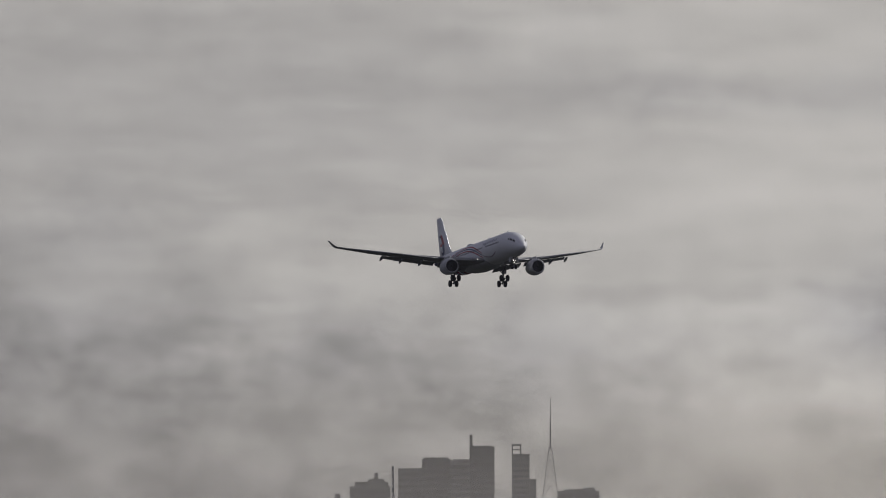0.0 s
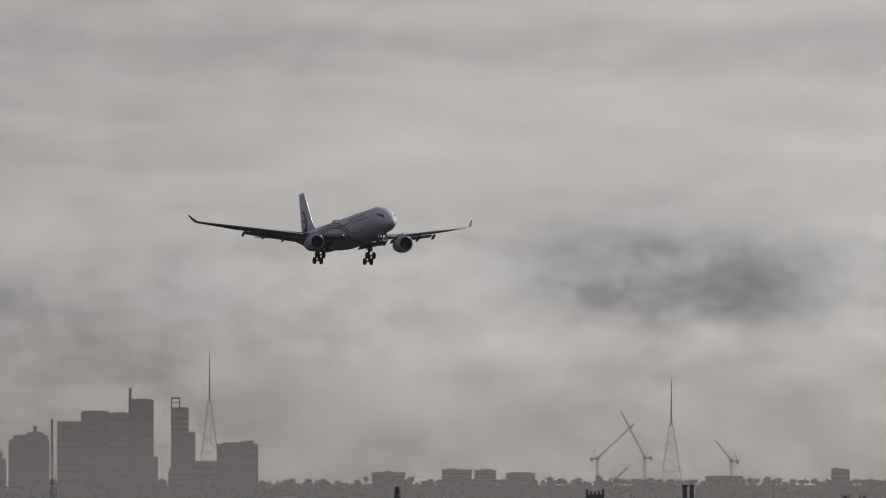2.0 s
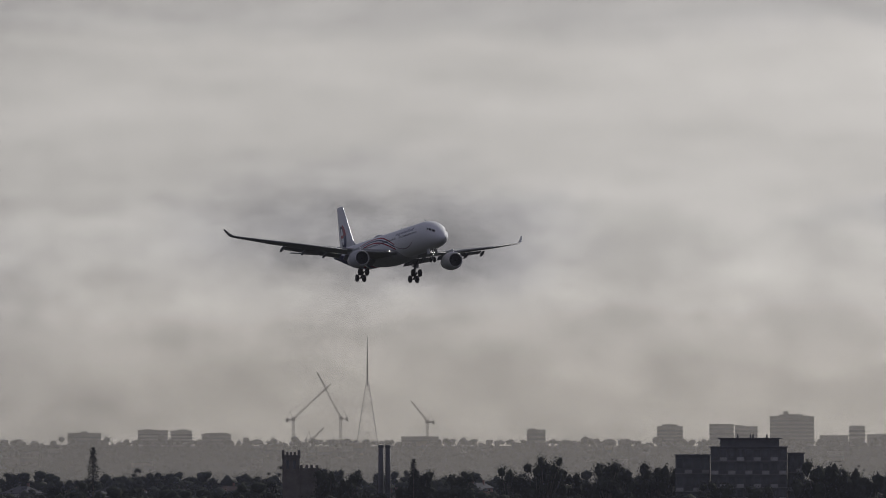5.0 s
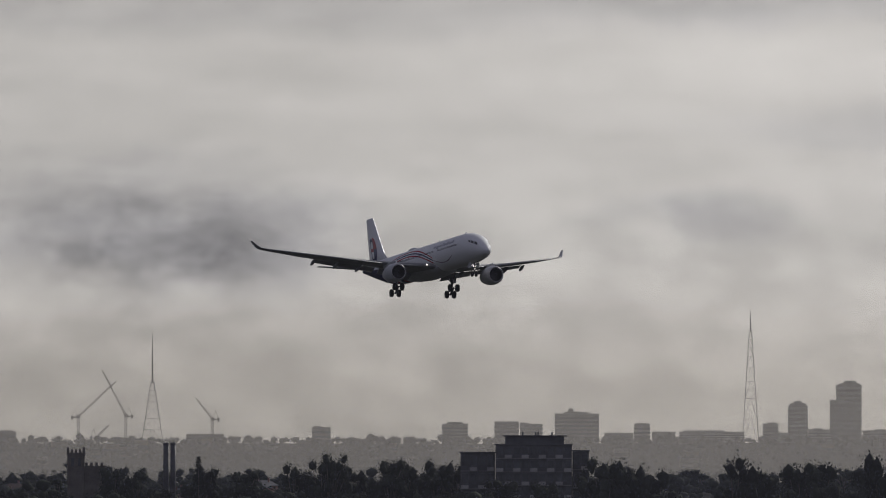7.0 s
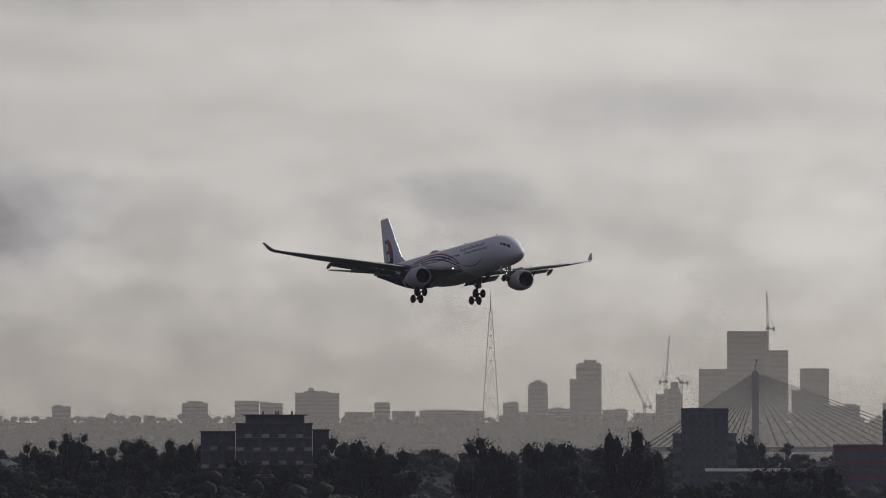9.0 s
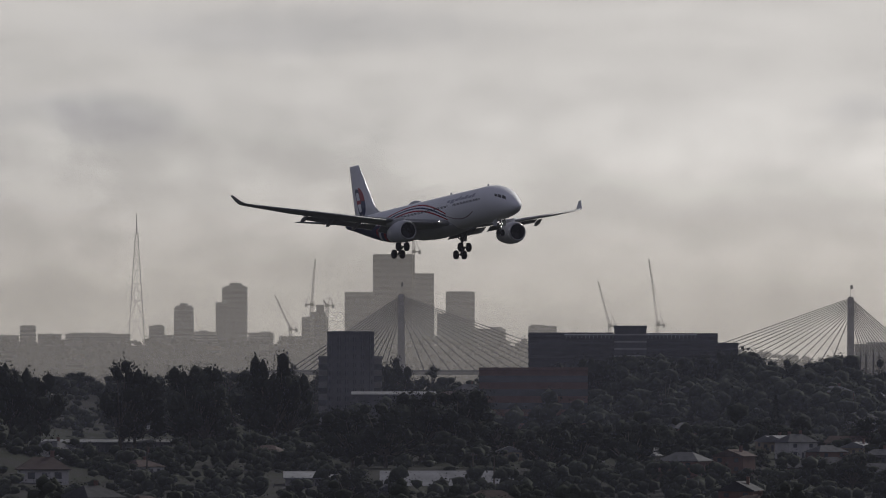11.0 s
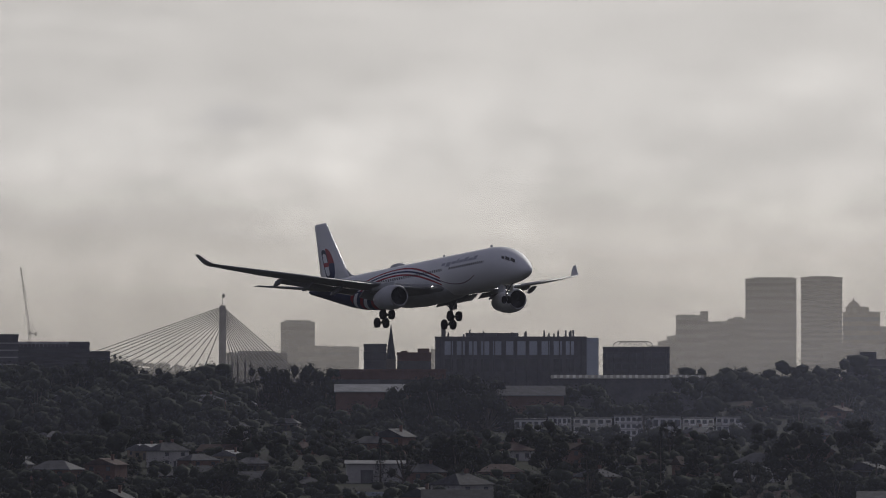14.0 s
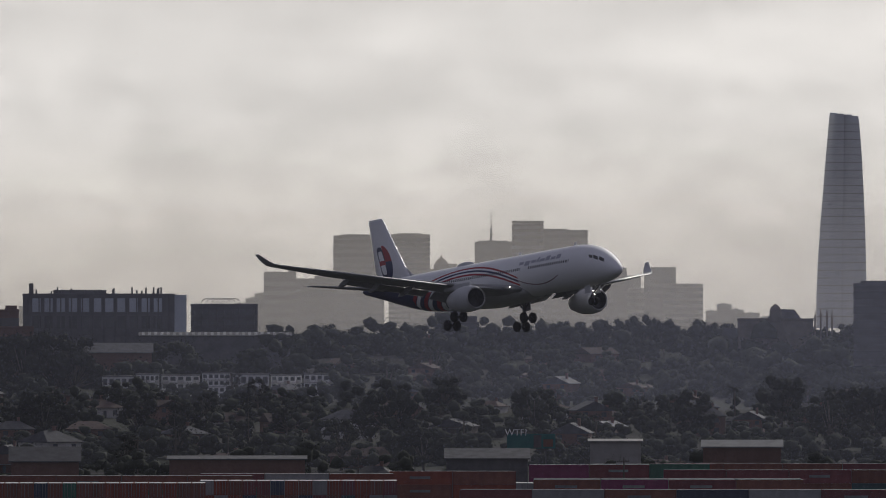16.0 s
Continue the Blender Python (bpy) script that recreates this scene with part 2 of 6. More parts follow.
def ground_z(x, y):
    r = math.hypot(x, y)
    a = 2000 + STEP * math.atan2(x, y)
    z = along(r, HEIGHTS)
    if r > 3900:
        z = 12 + (z - 12) * (1 - 0.45 * min(1, max(0, (a - 1900) / 700)))
    if a < 900 and 2250 < r < 3150:
        z += 8.5 * min(1, (900 - a) / 120) * min(1, (r - 2250) / 220) * min(1, (3150 - r) / 250)
    if 1860 < a < 2360 and 2850 < r < 3350:
        z += 9 * min(1, (a - 1860) / 60, (2360 - a) / 60) * min(1, (r - 2850) / 150, (3350 - r) / 100)
    if 2900 < r <= 3900:
        z += 4.5 * min(1, max(0, (a - 2950) / 350)) * min(1, (r - 2900) / 450)
    return z + 1.6 * noise.noise((x * 0.006, y * 0.006, 0)) * min(1, max(0, (r - 1900) / 300))


# ---- ground, sky and mist
def build_setting():
    rs = [0, 200, 600, 1000, 1400, 1600] + list(range(1700, 4990, 70)) + [4980]
    az = [radians(d) for d in list(range(-176, -20, 12)) + [-16 + 0.5 * k for k in range(58)] + list(range(18, 176, 12))]
    vs, fs = [], []
    for r in rs:
        for w in az:
            x, y = r * math.sin(w), r * math.cos(w)
            vs.append((x, y, ground_z(x, y)))
    n = len(az)
    for i in range(len(rs) - 1):
        for k in range(n):
            fs.append((i * n + k, (i + 1) * n + k, (i + 1) * n + (k + 1) % n, i * n + (k + 1) % n))
    me = bpy.data.meshes.new("ground")
    me.from_pydata(vs, [], fs)
    me.materials.append(ground_mat())
    me.polygons.foreach_set("use_smooth", [True] * len(me.polygons))
    tagged(new("ground", me), "dark grassy and paved suburban ground rising to a ridge", "ground", kind="structure")

    bm = bmesh.new()
    lay = bm.loops.layers.uv.new("UVMap")
    aa = [-4000 + 100 * k for k in range(111)]
    hh = [-300, 0, 300, 700, 1100, 1600, 2400]
    grid = [[bm.verts.new(spot(a, h, 4930)) for a in aa] for h in hh]
    for i in range(len(hh) - 1):
        for k in range(len(aa) - 1):
            f = bm.faces.new((grid[i][k], grid[i + 1][k], grid[i + 1][k + 1], grid[i][k + 1]))
            f.smooth = True
            for lo, (p, q) in zip(f.loops, ((i, k), (i + 1, k), (i + 1, k + 1), (i, k + 1))):
                lo[lay].uv = (aa[q] / 1000, hh[p] / 1000)
    tagged(new("backdrop", mesh_of("backdrop", bm, sky_mat())), "overcast sky with broken grey stratus clouds", "sky", kind="structure")

    for r, west, east, x0, x1, low, high, tint, label in MIST:
        bm = bmesh.new()
        row = [[bm.verts.new(spot(a, 0, r).to_2d().to_3d() + Vector((0, 0, z))) for a in aa] for z in (-5, 60, 120, 240, 520)]
        for lo, hi in zip(row, row[1:]):
            for k in range(len(aa) - 1):
                bm.faces.new((lo[k], hi[k], hi[k + 1], lo[k + 1])).smooth = True
        tagged(new("mist", mesh_of("mist", bm, mist_mat("mist", west, east, x0, x1, low, high, tint))), label, "mist", kind="stuff")


LIFT_VEIL, BLUE_HAZE, FAR_HAZE = (0.72, 0.74, 0.92), (0.66, 0.7, 0.95), (0.97, 0.93, 0.86)
# The 900 m sheet is added to lift the darks, airliner included.
MIST = ((900, 0.012, 0.016, -520, 120, 300, 600, LIFT_VEIL, "faint veil added to lift the dark tones"),
        (2080, 0.01, 0.022, 90, 270, 40, 90, BLUE_HAZE, "thin bluish haze over the near suburb"),
        (2750, 0.012, 0.04, 90, 330, 40, 90, BLUE_HAZE, "thin bluish haze over the near suburb"),
        (3720, 0.13, 0.16, -520, 120, 20, 110, FAR_HAZE, "pale haze beyond the suburb ridge"),
        (4215, 0.22, 0.238, -520, 120, 40, 170, FAR_HAZE, "pale morning haze before the far skyline"),
        (4280, 0.22, 0.238, -520, 120, 40, 170, FAR_HAZE, "pale morning haze before the far skyline"),
        (4345, 0.22, 0.238, -520, 120, 40, 170, FAR_HAZE, "pale morning haze before the far skyline"))
build_setting()


# ---- the airliner: x forward from the nose tip, y to port, z up from the cabin's centre line
NOSE = ((0, 0.03, -0.82), (-0.12, 0.31, -0.82), (-0.4, 0.58, -0.78), (-0.9, 0.9, -0.69), (-1.6, 1.26, -0.53), (-2.6, 1.68, -0.31),
        (-3.8, 2.08, -0.06), (-5.2, 2.42, 0.16), (-7, 2.69, 0.33), (-9.2, 2.82, 0.4))
TAIL = ((-41, 2.82, 0.4), (-44, 2.76, 0.46), (-47, 2.58, 0.62), (-50, 2.3, 0.88), (-53, 1.94, 1.2), (-56, 1.52, 1.5),
        (-59, 1.06, 1.78), (-61.5, 0.68, 1.98), (-63, 0.42, 2.05), (-63.6, 0.22, 2.08))
HULL = NOSE + tuple((x, 2.82, 0.4) for x in range(-12, -40, -3)) + TAIL


def hull_at(x, w, lift=0.0):
    """A point on the cabin's skin, w degrees up from the horizontal on the starboard side."""
    r = along(x, [(h[0], h[1]) for h in HULL]) + lift
    zc = along(x, [(h[0], h[2]) for h in HULL])
    return Vector((x, -r * math.cos(radians(w)), zc + r * math.sin(radians(w))))


def skin_patch(bm, x0, x1, w0, w1, lift=0.015, port=False, nx=4, nw=3, lean=0.0):
    g = [[None] * (nw + 1) for _ in range(nx + 1)]
    for i in range(nx + 1):
        for k in range(nw + 1):
            p = hull_at(x0 + (x1 - x0) * i / nx + lean * k / nw, w0 + (w1 - w0) * k / nw, lift)
            if port:
                p.y = -p.y
            g[i][k] = bm.verts.new(p)
    for i in range(nx):
        for k in range(nw):
            q = (g[i][k], g[i + 1][k], g[i + 1][k + 1], g[i][k + 1])
            bm.faces.new(q)
    return bm


def livery_mat():
    m = Tree("airliner_paint")
    x, y, z = m.xyz(m.coord())
    n = m.noise(m.coord(), 0.8, 5)
    white = m.mix(n, (0.7, 0.71, 0.73), (0.8, 0.81, 0.83))
    red, navy = (0.3, 0.018, 0.03), (0.02, 0.028, 0.085)

    def step(e, v):
        return m.math("GREATER_THAN", v, e)

    def band(v, a, b):
        return m.math("MULTIPLY", step(a, v), m.math("LESS_THAN", v, b))

    q = m.math("DIVIDE", m.math("ADD", x, 34.0), 13.0)
    s = m.math("SUBTRACT", z, m.math("SUBTRACT", 2.5, m.math("MULTIPLY", m.math("MULTIPLY", q, q), 2.3)))
    aft = m.math("LESS_THAN", x, -20.5)
    col = white
    col = m.mix(m.math("MULTIPLY", band(s, -0.22, 0.0), aft), col, red)
    col = m.mix(m.math("MULTIPLY", band(s, -0.68, -0.44), aft), col, navy)
    col = m.mix(m.math("MULTIPLY", band(s, -1.15, -0.9), aft), col, red)
    edge = m.math("ADD", m.math("MULTIPLY", m.math("ADD", x, 35.0), -0.11), -0.7)
    rear = m.math("MULTIPLY", m.math("LESS_THAN", z, edge), m.math("LESS_THAN", x, -33.5))
    col = m.mix(rear, col, navy)
    k = m.math("FRACT", m.math("DIVIDE", m.math("SUBTRACT", x, m.math("MULTIPLY", z, 1.5)), 3.6))
    lower = m.math("MULTIPLY", rear, band(x, -47.5, -35.5))
    lower = m.math("MULTIPLY", lower, m.math("LESS_THAN", z, 0.1))
    col = m.mix(m.math("MULTIPLY", lower, m.math("LESS_THAN", k, 0.3)), col, red)
    col = m.mix(m.math("MULTIPLY", lower, band(k, 0.36, 0.66)), col, white)
    # the thin smile-shaped line behind the forward door
    q2 = m.math("DIVIDE", m.math("ADD", x, 15.5), 5.6)
    s2 = m.math("SUBTRACT", z, m.math("ADD", m.math("MULTIPLY", m.math("MULTIPLY", q2, q2), 1.1), -1.25))
    col = m.mix(m.math("MULTIPLY", band(s2, -0.1, 0.0), band(x, -21.5, -11.0)), col, (0.12, 0.03, 0.06))
    # cabin windows, a row of small dark ovals
    wx = m.math("ABSOLUTE", m.math("SUBTRACT", m.math("FRACT", m.math("DIVIDE", x, 0.53)), 0.5))
    row = m.math("MULTIPLY", m.math("LESS_THAN", wx, 0.26), band(z, 0.82, 1.18))
    row = m.math("MULTIPLY", row, band(x, -52.0, -8.2))
    gaps = m.math("GREATER_THAN", m.math("ABSOLUTE", m.math("ADD", x, 19.0)), 0.9)
    row = m.math("MULTIPLY", row, gaps)
    col = m.mix(row, col, (0.02, 0.022, 0.028))
    return m.surface(col, m.math("ADD", m.math("MULTIPLY", n, 0.12), 0.55), 0.0, spec=0.2)


def tail_mat():
    """White fin with the emblem as plain shapes: a navy and red kite outline."""
    m = Tree("fin_paint")
    x, y, z = m.xyz(m.coord())
    n = m.noise(m.coord(), 0.9, 4)
    col = m.mix(n, (0.7, 0.71, 0.73), (0.8, 0.81, 0.83))
    # sheared frame that follows the fin's sweep
    sx = m.math("ADD", m.math("ADD", x, 58.1), m.math("MULTIPLY", m.math("SUBTRACT", z, 5.6), 0.42))
    sz = m.math("SUBTRACT", z, 5.5)
    du, dv = m.math("DIVIDE", m.math("SUBTRACT", sx, 0.5), 1.75), m.math("DIVIDE", sz, 2.35)
    inside = m.math("LESS_THAN", m.math("ADD", m.math("MULTIPLY", du, du), m.math("MULTIPLY", dv, dv)), 1.0)
    up = m.math("GREATER_THAN", sz, 0.1)
    body = m.mix(up, (0.02, 0.03, 0.1), (0.34, 0.02, 0.03))
    fwd = m.math("GREATER_THAN", sx, 0.35)
    col = m.mix(m.math("MULTIPLY", inside, fwd), col, body)
    ring = m.math("ADD", m.math("POWER", m.math("ABSOLUTE", m.math("DIVIDE", m.math("ADD", sx, 0.35), 0.85)), 4.0),
                  m.math("POWER", m.math("ABSOLUTE", m.math("DIVIDE", sz, 2.2)), 4.0))
    frame_band = m.math("MULTIPLY", m.math("LESS_THAN", ring, 1.0), m.math("GREATER_THAN", ring, 0.3))
    col = m.mix(frame_band, col, (0.02, 0.025, 0.07))
    bar = m.math("MULTIPLY", m.math("LESS_THAN", m.math("ABSOLUTE", sz), 0.3), m.math("LESS_THAN", ring, 1.0))
    col = m.mix(bar, col, (0.34, 0.02, 0.03))
    return m.surface(col, 0.35, spec=0.5)


PAINT = livery_mat()
FIN_PAINT = tail_mat()
WING_GREY = rough_mat("wing_grey_paint", (0.2, 0.205, 0.215), (0.29, 0.295, 0.305), 0.5, 0.42, 0.1, 0)
NACELLE = rough_mat("nacelle_paint", (0.42, 0.43, 0.45), (0.52, 0.53, 0.55), 0.8, 0.35, 0, 0)
LIP = rough_mat("polished_inlet_lip", (0.4, 0.4, 0.41), (0.55, 0.55, 0.56), 1.0, 0.3, 0.9, 0)
DARK_METAL = rough_mat("dark_metal", (0.03, 0.03, 0.033), (0.07, 0.07, 0.075), 1.5, 0.5, 0.5, 0)
GEAR_PAINT = rough_mat("gear_leg_paint", (0.12, 0.12, 0.125), (0.22, 0.22, 0.225), 2.0, 0.5, 0.3, 0)
RUBBER = rough_mat("tyre_rubber", (0.012, 0.012, 0.013), (0.03, 0.03, 0.031), 3.0, 0.85, 0, 0)
COCKPIT = rough_mat("cockpit_glass", (0.012, 0.013, 0.016), (0.025, 0.026, 0.03), 1.0, 0.15, 0, 0, spec=0.8)
RED_BAR = rough_mat("navy_lettering_paint", (0.3, 0.31, 0.37), (0.36, 0.37, 0.43), 2.0, 0.4, 0, 0)


def lamp_mat(name, colour, power):
    m = Tree(name)
    em = m.t.nodes.new("ShaderNodeEmission")
    m.put(em.inputs[0], colour)
    m.put(em.inputs[1], power)
    m.t.links.new(em.outputs[0], m.out.inputs[0])
    return m.mat


LANDING_GLOW = lamp_mat("landing_light_glow", (1, 0.92, 0.86), 3.5)

FOIL = ((0, 0), (0.02, 0.27), (0.08, 0.42), (0.22, 0.5), (0.42, 0.47), (0.65, 0.3), (0.85, 0.12), (1, 0.015),
        (0.85, -0.08), (0.62, -0.22), (0.4, -0.36), (0.2, -0.4), (0.07, -0.3), (0.02, -0.17))


def blade(stations, upright=False):
    """A lofted wing: stations (lead x, span, height, chord, thickness, twist in degrees)."""
    bm = bmesh.new()
    rings = []
    for lx, y, z, chord, thick, twist in stations:
        c, s = math.cos(radians(twist)), math.sin(radians(twist))
        ring = []
        for p, q in FOIL:
            dx, dz = -p * chord, q * chord * thick
            px, pz = dx * c - dz * s, dx * s + dz * c
            ring.append(bm.verts.new((lx + px, y + pz, z) if upright else (lx + px, y, z + pz)))
        rings.append(ring)
    n = len(FOIL)
    for a, b in zip(rings, rings[1:]):
        for k in range(n):
            bm.faces.new((a[k], a[(k + 1) % n], b[(k + 1) % n], b[k]))
    bm.faces.new(rings[0])
    bm.faces.new(rings[-1])
    bmesh.ops.recalc_face_normals(bm, faces=bm.faces[:])
    return bm


def mirrored(bm):
    other = bm.copy()
    bmesh.ops.scale(other, vec=(1, -1, 1), verts=other.verts[:])
    bmesh.ops.reverse_faces(other, faces=other.faces[:])
    return other


def wing_z(y):
    return along(abs(y), ((2, -1.45), (9.4, -0.62), (16, 0.32), (22, 1.3), (29, 2.75)))


def wing_te(y):
    return along(abs(y), ((2.4, -31.2), (9.6, -31.6), (28.8, -39.3)))


def build_airliner():
    plane = thing("airliner", Matrix.Identity(4),
                  "white twin-engine airliner with red and navy livery, wheels down", "airplane")
    bm = bmesh.new()
    n = 40
    rings = []
    for x, r, zc in HULL:
        rings.append([bm.verts.new((x, r * math.cos(2 * math.pi * k / n), zc + r * math.sin(2 * math.pi * k / n))) for k in range(n)])
    for a, b in zip(rings, rings[1:]):
        for k in range(n):
            bm.faces.new((a[k], b[k], b[(k + 1) % n], a[(k + 1) % n]))
    bm.faces.new(rings[0])
    bm.faces.new(rings[-1])
    bmesh.ops.recalc_face_normals(bm, faces=bm.faces[:])
    hull = part("fuselage", bm, PAINT, plane, "white fuselage with red and navy swooshes", True)
    # belly fairing between the wings
    bm = bmesh.new()
    rings = []
    for x, w, h in ((-18.5, 0.4, 0.2), (-20, 2.0, 0.75), (-22.5, 2.9, 1.15), (-26, 3.25, 1.35), (-31, 3.25, 1.4), (-35, 2.8, 1.2), (-38, 1.9, 0.7), (-40, 0.5, 0.15)):
        rings.append([bm.verts.new((x, w * math.cos(math.pi * k / 12), -1.45 - h * math.sin(math.pi * k / 12) * 1.15)) for k in range(13)])
    for a, b in zip(rings, rings[1:]):
        for k in range(12):
            bm.faces.new((a[k], a[k + 1], b[k + 1], b[k]))
        bm.faces.new((a[12], a[0], b[0], b[12]))
    bmesh.ops.recalc_face_normals(bm, faces=bm.faces[:])
    part("belly_fairing", bm, NACELLE, plane, "pale grey belly fairing", True)
    for port in (False, True):
        for x0, x1, w0, w1, lean in ((-1.95, -2.75, 31, 47, -0.28), (-2.85, -3.65, 29, 42, -0.3), (-3.75, -4.35, 28, 38, -0.3)):
            part("cockpit_window", skin_patch(bmesh.new(), x0, x1, w0, w1, 0.02, port, 3, 3, lean), COCKPIT, hull, "dark cockpit window")
        for x in (-6.3, -19.0, -47.5):
            part("cabin_door", skin_patch(bmesh.new(), x, x - 1.05, -12, 27, 0.012, port, 2, 6), PAINT, hull)
        for k, (x0, x1, w0, w1) in enumerate(((-13.0, -14.0, 24, 39), (-14.2, -15.4, 24, 33), (-15.6, -16.1, 24, 40), (-16.3, -17.5, 24, 33),
                                              (-17.8, -19.0, 19, 33), (-19.3, -20.4, 24, 33), (-11.6, -12.7, 24, 33), (-10.4, -11.4, 24, 38))):
            part("lettering_bar", skin_patch(bmesh.new(), x0, x1, w0, w1, 0.012, port, 2, 3), RED_BAR, hull, "navy lettering as plain bars")
    dome = bmesh.new()
    bmesh.ops.create_uvsphere(dome, u_segments=16, v_segments=8, radius=1, matrix=Matrix.LocRotScale((-37.5, 0, 3.15), None, (2.2, 0.6, 0.55)))
    part("antenna_dome", dome, NACELLE, hull, "", True)
    for x in (-10.5, -24.0):
        part("blade_antenna", boxes((x - 0.35, x + 0.25, -0.04, 0.04, 3.15, 3.6), bevel=0.02), WHITE, hull)

    right = blade([(-19.4, -1.2, -1.6, 12.0, 0.12, 3), (-21.3, -3.0, wing_z(3), 10.0, 0.125, 2.5), (-25.2, -9.6, wing_z(9.6), 6.5, 0.11, 1.5),
                   (-29.1, -16, wing_z(16), 5.2, 0.1, 1), (-33.0, -22.4, wing_z(22.4), 3.9, 0.1, 0.2), (-36.7, -28.6, wing_z(28.6), 2.6, 0.1, -0.5)])
    tip = blade([(-36.7, -28.6, wing_z(28.6), 2.6, 0.1, 0), (-37.6, -29.15, wing_z(28.6) + 0.25, 2.2, 0.1, 0), (-38.5, -29.5, wing_z(28.6) + 0.7, 1.8, 0.09, 0),
                 (-39.9, -30.15, 4.4, 0.95, 0.08, 0)])
    stab = blade([(-53.4, -0.6, 1.5, 6.2, 0.1, -3), (-57.2, -5.2, 2.0, 4.0, 0.1, -3), (-60.6, -9.6, 2.5, 2.2, 0.09, -3)])
    flap_in = blade([(-30.4, -3.1, wing_z(3) - 0.6, 2.4, 0.13, 24), (-30.9, -9.0, wing_z(9) - 0.34, 1.9, 0.13, 24)])
    flap_out = blade([(-31.0, -9.9, wing_z(9.9) - 0.32, 1.7, 0.13, 24), (-35.2, -20.0, wing_z(20) - 0.18, 1.15, 0.13, 24)])
    slat = blade([(-21.6, -4.4, wing_z(4.4) - 0.32, 1.15, 0.22, -22), (-24.5, -9.2, wing_z(9.2) - 0.28, 1.0, 0.22, -22)])
    slat2 = blade([(-25.4, -10.6, wing_z(10.6) - 0.26, 0.95, 0.2, -22), (-36.0, -28.0, wing_z(28) - 0.1, 0.5, 0.2, -22)])
    for side in (-1, 1):
        pick = (lambda b: b.copy()) if side < 0 else mirrored
        wing = part("wing", pick(right), WING_GREY, plane, "grey swept wing", True)
        part("winglet", pick(tip), NACELLE if side > 0 else WING_GREY, wing, "canted winglet", True)
        part("flap", pick(flap_in), WING_GREY, wing, "", True)
        part("flap", pick(flap_out), WING_GREY, wing, "", True)
        part("slat", pick(slat), WING_GREY, wing, "", True)
        part("slat", pick(slat2), WING_GREY, wing, "", True)
        part("tailplane", pick(stab), WING_GREY, plane, "grey horizontal tailplane", True)
        for y, big in ((6.6, 1.0), (12.6, 1.0), (16.4, 0.85), (20.2, 0.7)):
            b = bmesh.new()
            spin(b, [(2.2 * big, 0.03), (1.3 * big, 0.24), (0.2, 0.36), (-1.1 * big, 0.3), (-2.0 * big, 0.04)], 10)
            bmesh.ops.transform(b, matrix=Matrix.Translation((wing_te(y) + 0.5, side * y, wing_z(y) - 0.72)) @ Euler((0, radians(-14), 0)).to_matrix().to_4x4()
                                @ Matrix.Diagonal((1, 0.62, 1.15, 1)), verts=b.verts[:])
            part("flap_track_fairing", b, WING_GREY, wing, "", True)
        # engine
        ey, ez, ex = side * 9.37, -2.75, -20.3
        at_e = Matrix.Translation((ex, ey, ez))
        b = spin(bmesh.new(), [(-0.05, 1.42), (-0.45, 1.6), (-1.2, 1.7), (-2.4, 1.7), (-3.6, 1.55), (-4.8, 1.25), (-5.7, 0.98), (-5.6, 0.9), (-4.4, 0.9)], 32)
        bmesh.ops.transform(b, matrix=at_e, verts=b.verts[:])
        eng = part("engine_nacelle", b, NACELLE, plane, "pale grey engine nacelle", True)
        b = bmesh.new()
        prof = [(-0.06, 1.44), (0.06, 1.4), (0.1, 1.33), (0.04, 1.26), (-0.2, 1.2), (-1.1, 1.22)]
        prev = None
        for s, r in prof:
            ring = [b.verts.new((ex + s, ey + r * math.cos(2 * math.pi * k / 32), ez + r * math.sin(2 * math.pi * k / 32))) for k in range(32)]
            if prev:
                for k in range(32):
                    b.faces.new((prev[k], prev[(k + 1) % 32], ring[(k + 1) % 32], ring[k]))
            prev = ring
        bmesh.ops.recalc_face_normals(b, faces=b.faces[:])
        part("inlet_lip", b, LIP, eng, "polished inlet lip", True)
        for k in range(22):
            w = 2 * math.pi * k / 22
            m = at_e @ Matrix.Rotation(w, 4, "X") @ Matrix.Translation((0.06, 0, 0.74)) @ Matrix.Rotation(radians(38), 4, "Z")
            part("fan_blade", box(bmesh.new(), -0.02, 0.02, -0.17, 0.17, -0.5, 0.44, 0, m), DARK_METAL, eng)
        b = bmesh.new()
        bmesh.ops.create_circle(b, cap_ends=True, segments=24, radius=1.21, matrix=at_e @ Matrix.Translation((0.0, 0, 0)) @ Matrix.Rotation(radians(90), 4, "Y"))
        part("fan_disc", b, DARK_METAL, eng, "dark hollow of the engine inlet")
        b = spin(bmesh.new(), [(0.42, 0.02), (0.3, 0.16), (0.1, 0.3), (-0.1, 0.36)], 16)
        bmesh.ops.transform(b, matrix=at_e, verts=b.verts[:])
        part("spinner", b, DARK_METAL, eng, "dark spinner cone", True)
        b = boxes((-27.8, ex - 1.2, ey - 0.2, ey + 0.2, ez + 1.35, wing_z(9.4) + 0.1), bevel=0.12)
        part("engine_pylon", b, NACELLE, eng)
        # main gear: leg, bogie and four wheels, front pair raised
        gy = side * 5.34
        b = bmesh.new()
        tube(b, (-31.7, gy * 0.96, -1.2), (-32.0, gy, -3.3), 0.3, 0.27, 12)
        tube(b, (-32.0, gy, -3.2), (-32.0, gy, -4.7), 0.18, 0.18, 12)
        gear = part("main_gear", b, GEAR_PAINT, plane, "lowered main landing gear leg")
        b = bmesh.new()
        tube(b, (-31.9, gy, -3.2), (-31.0, gy - side * 2.6, -1.4), 0.1, 0.1, 8)
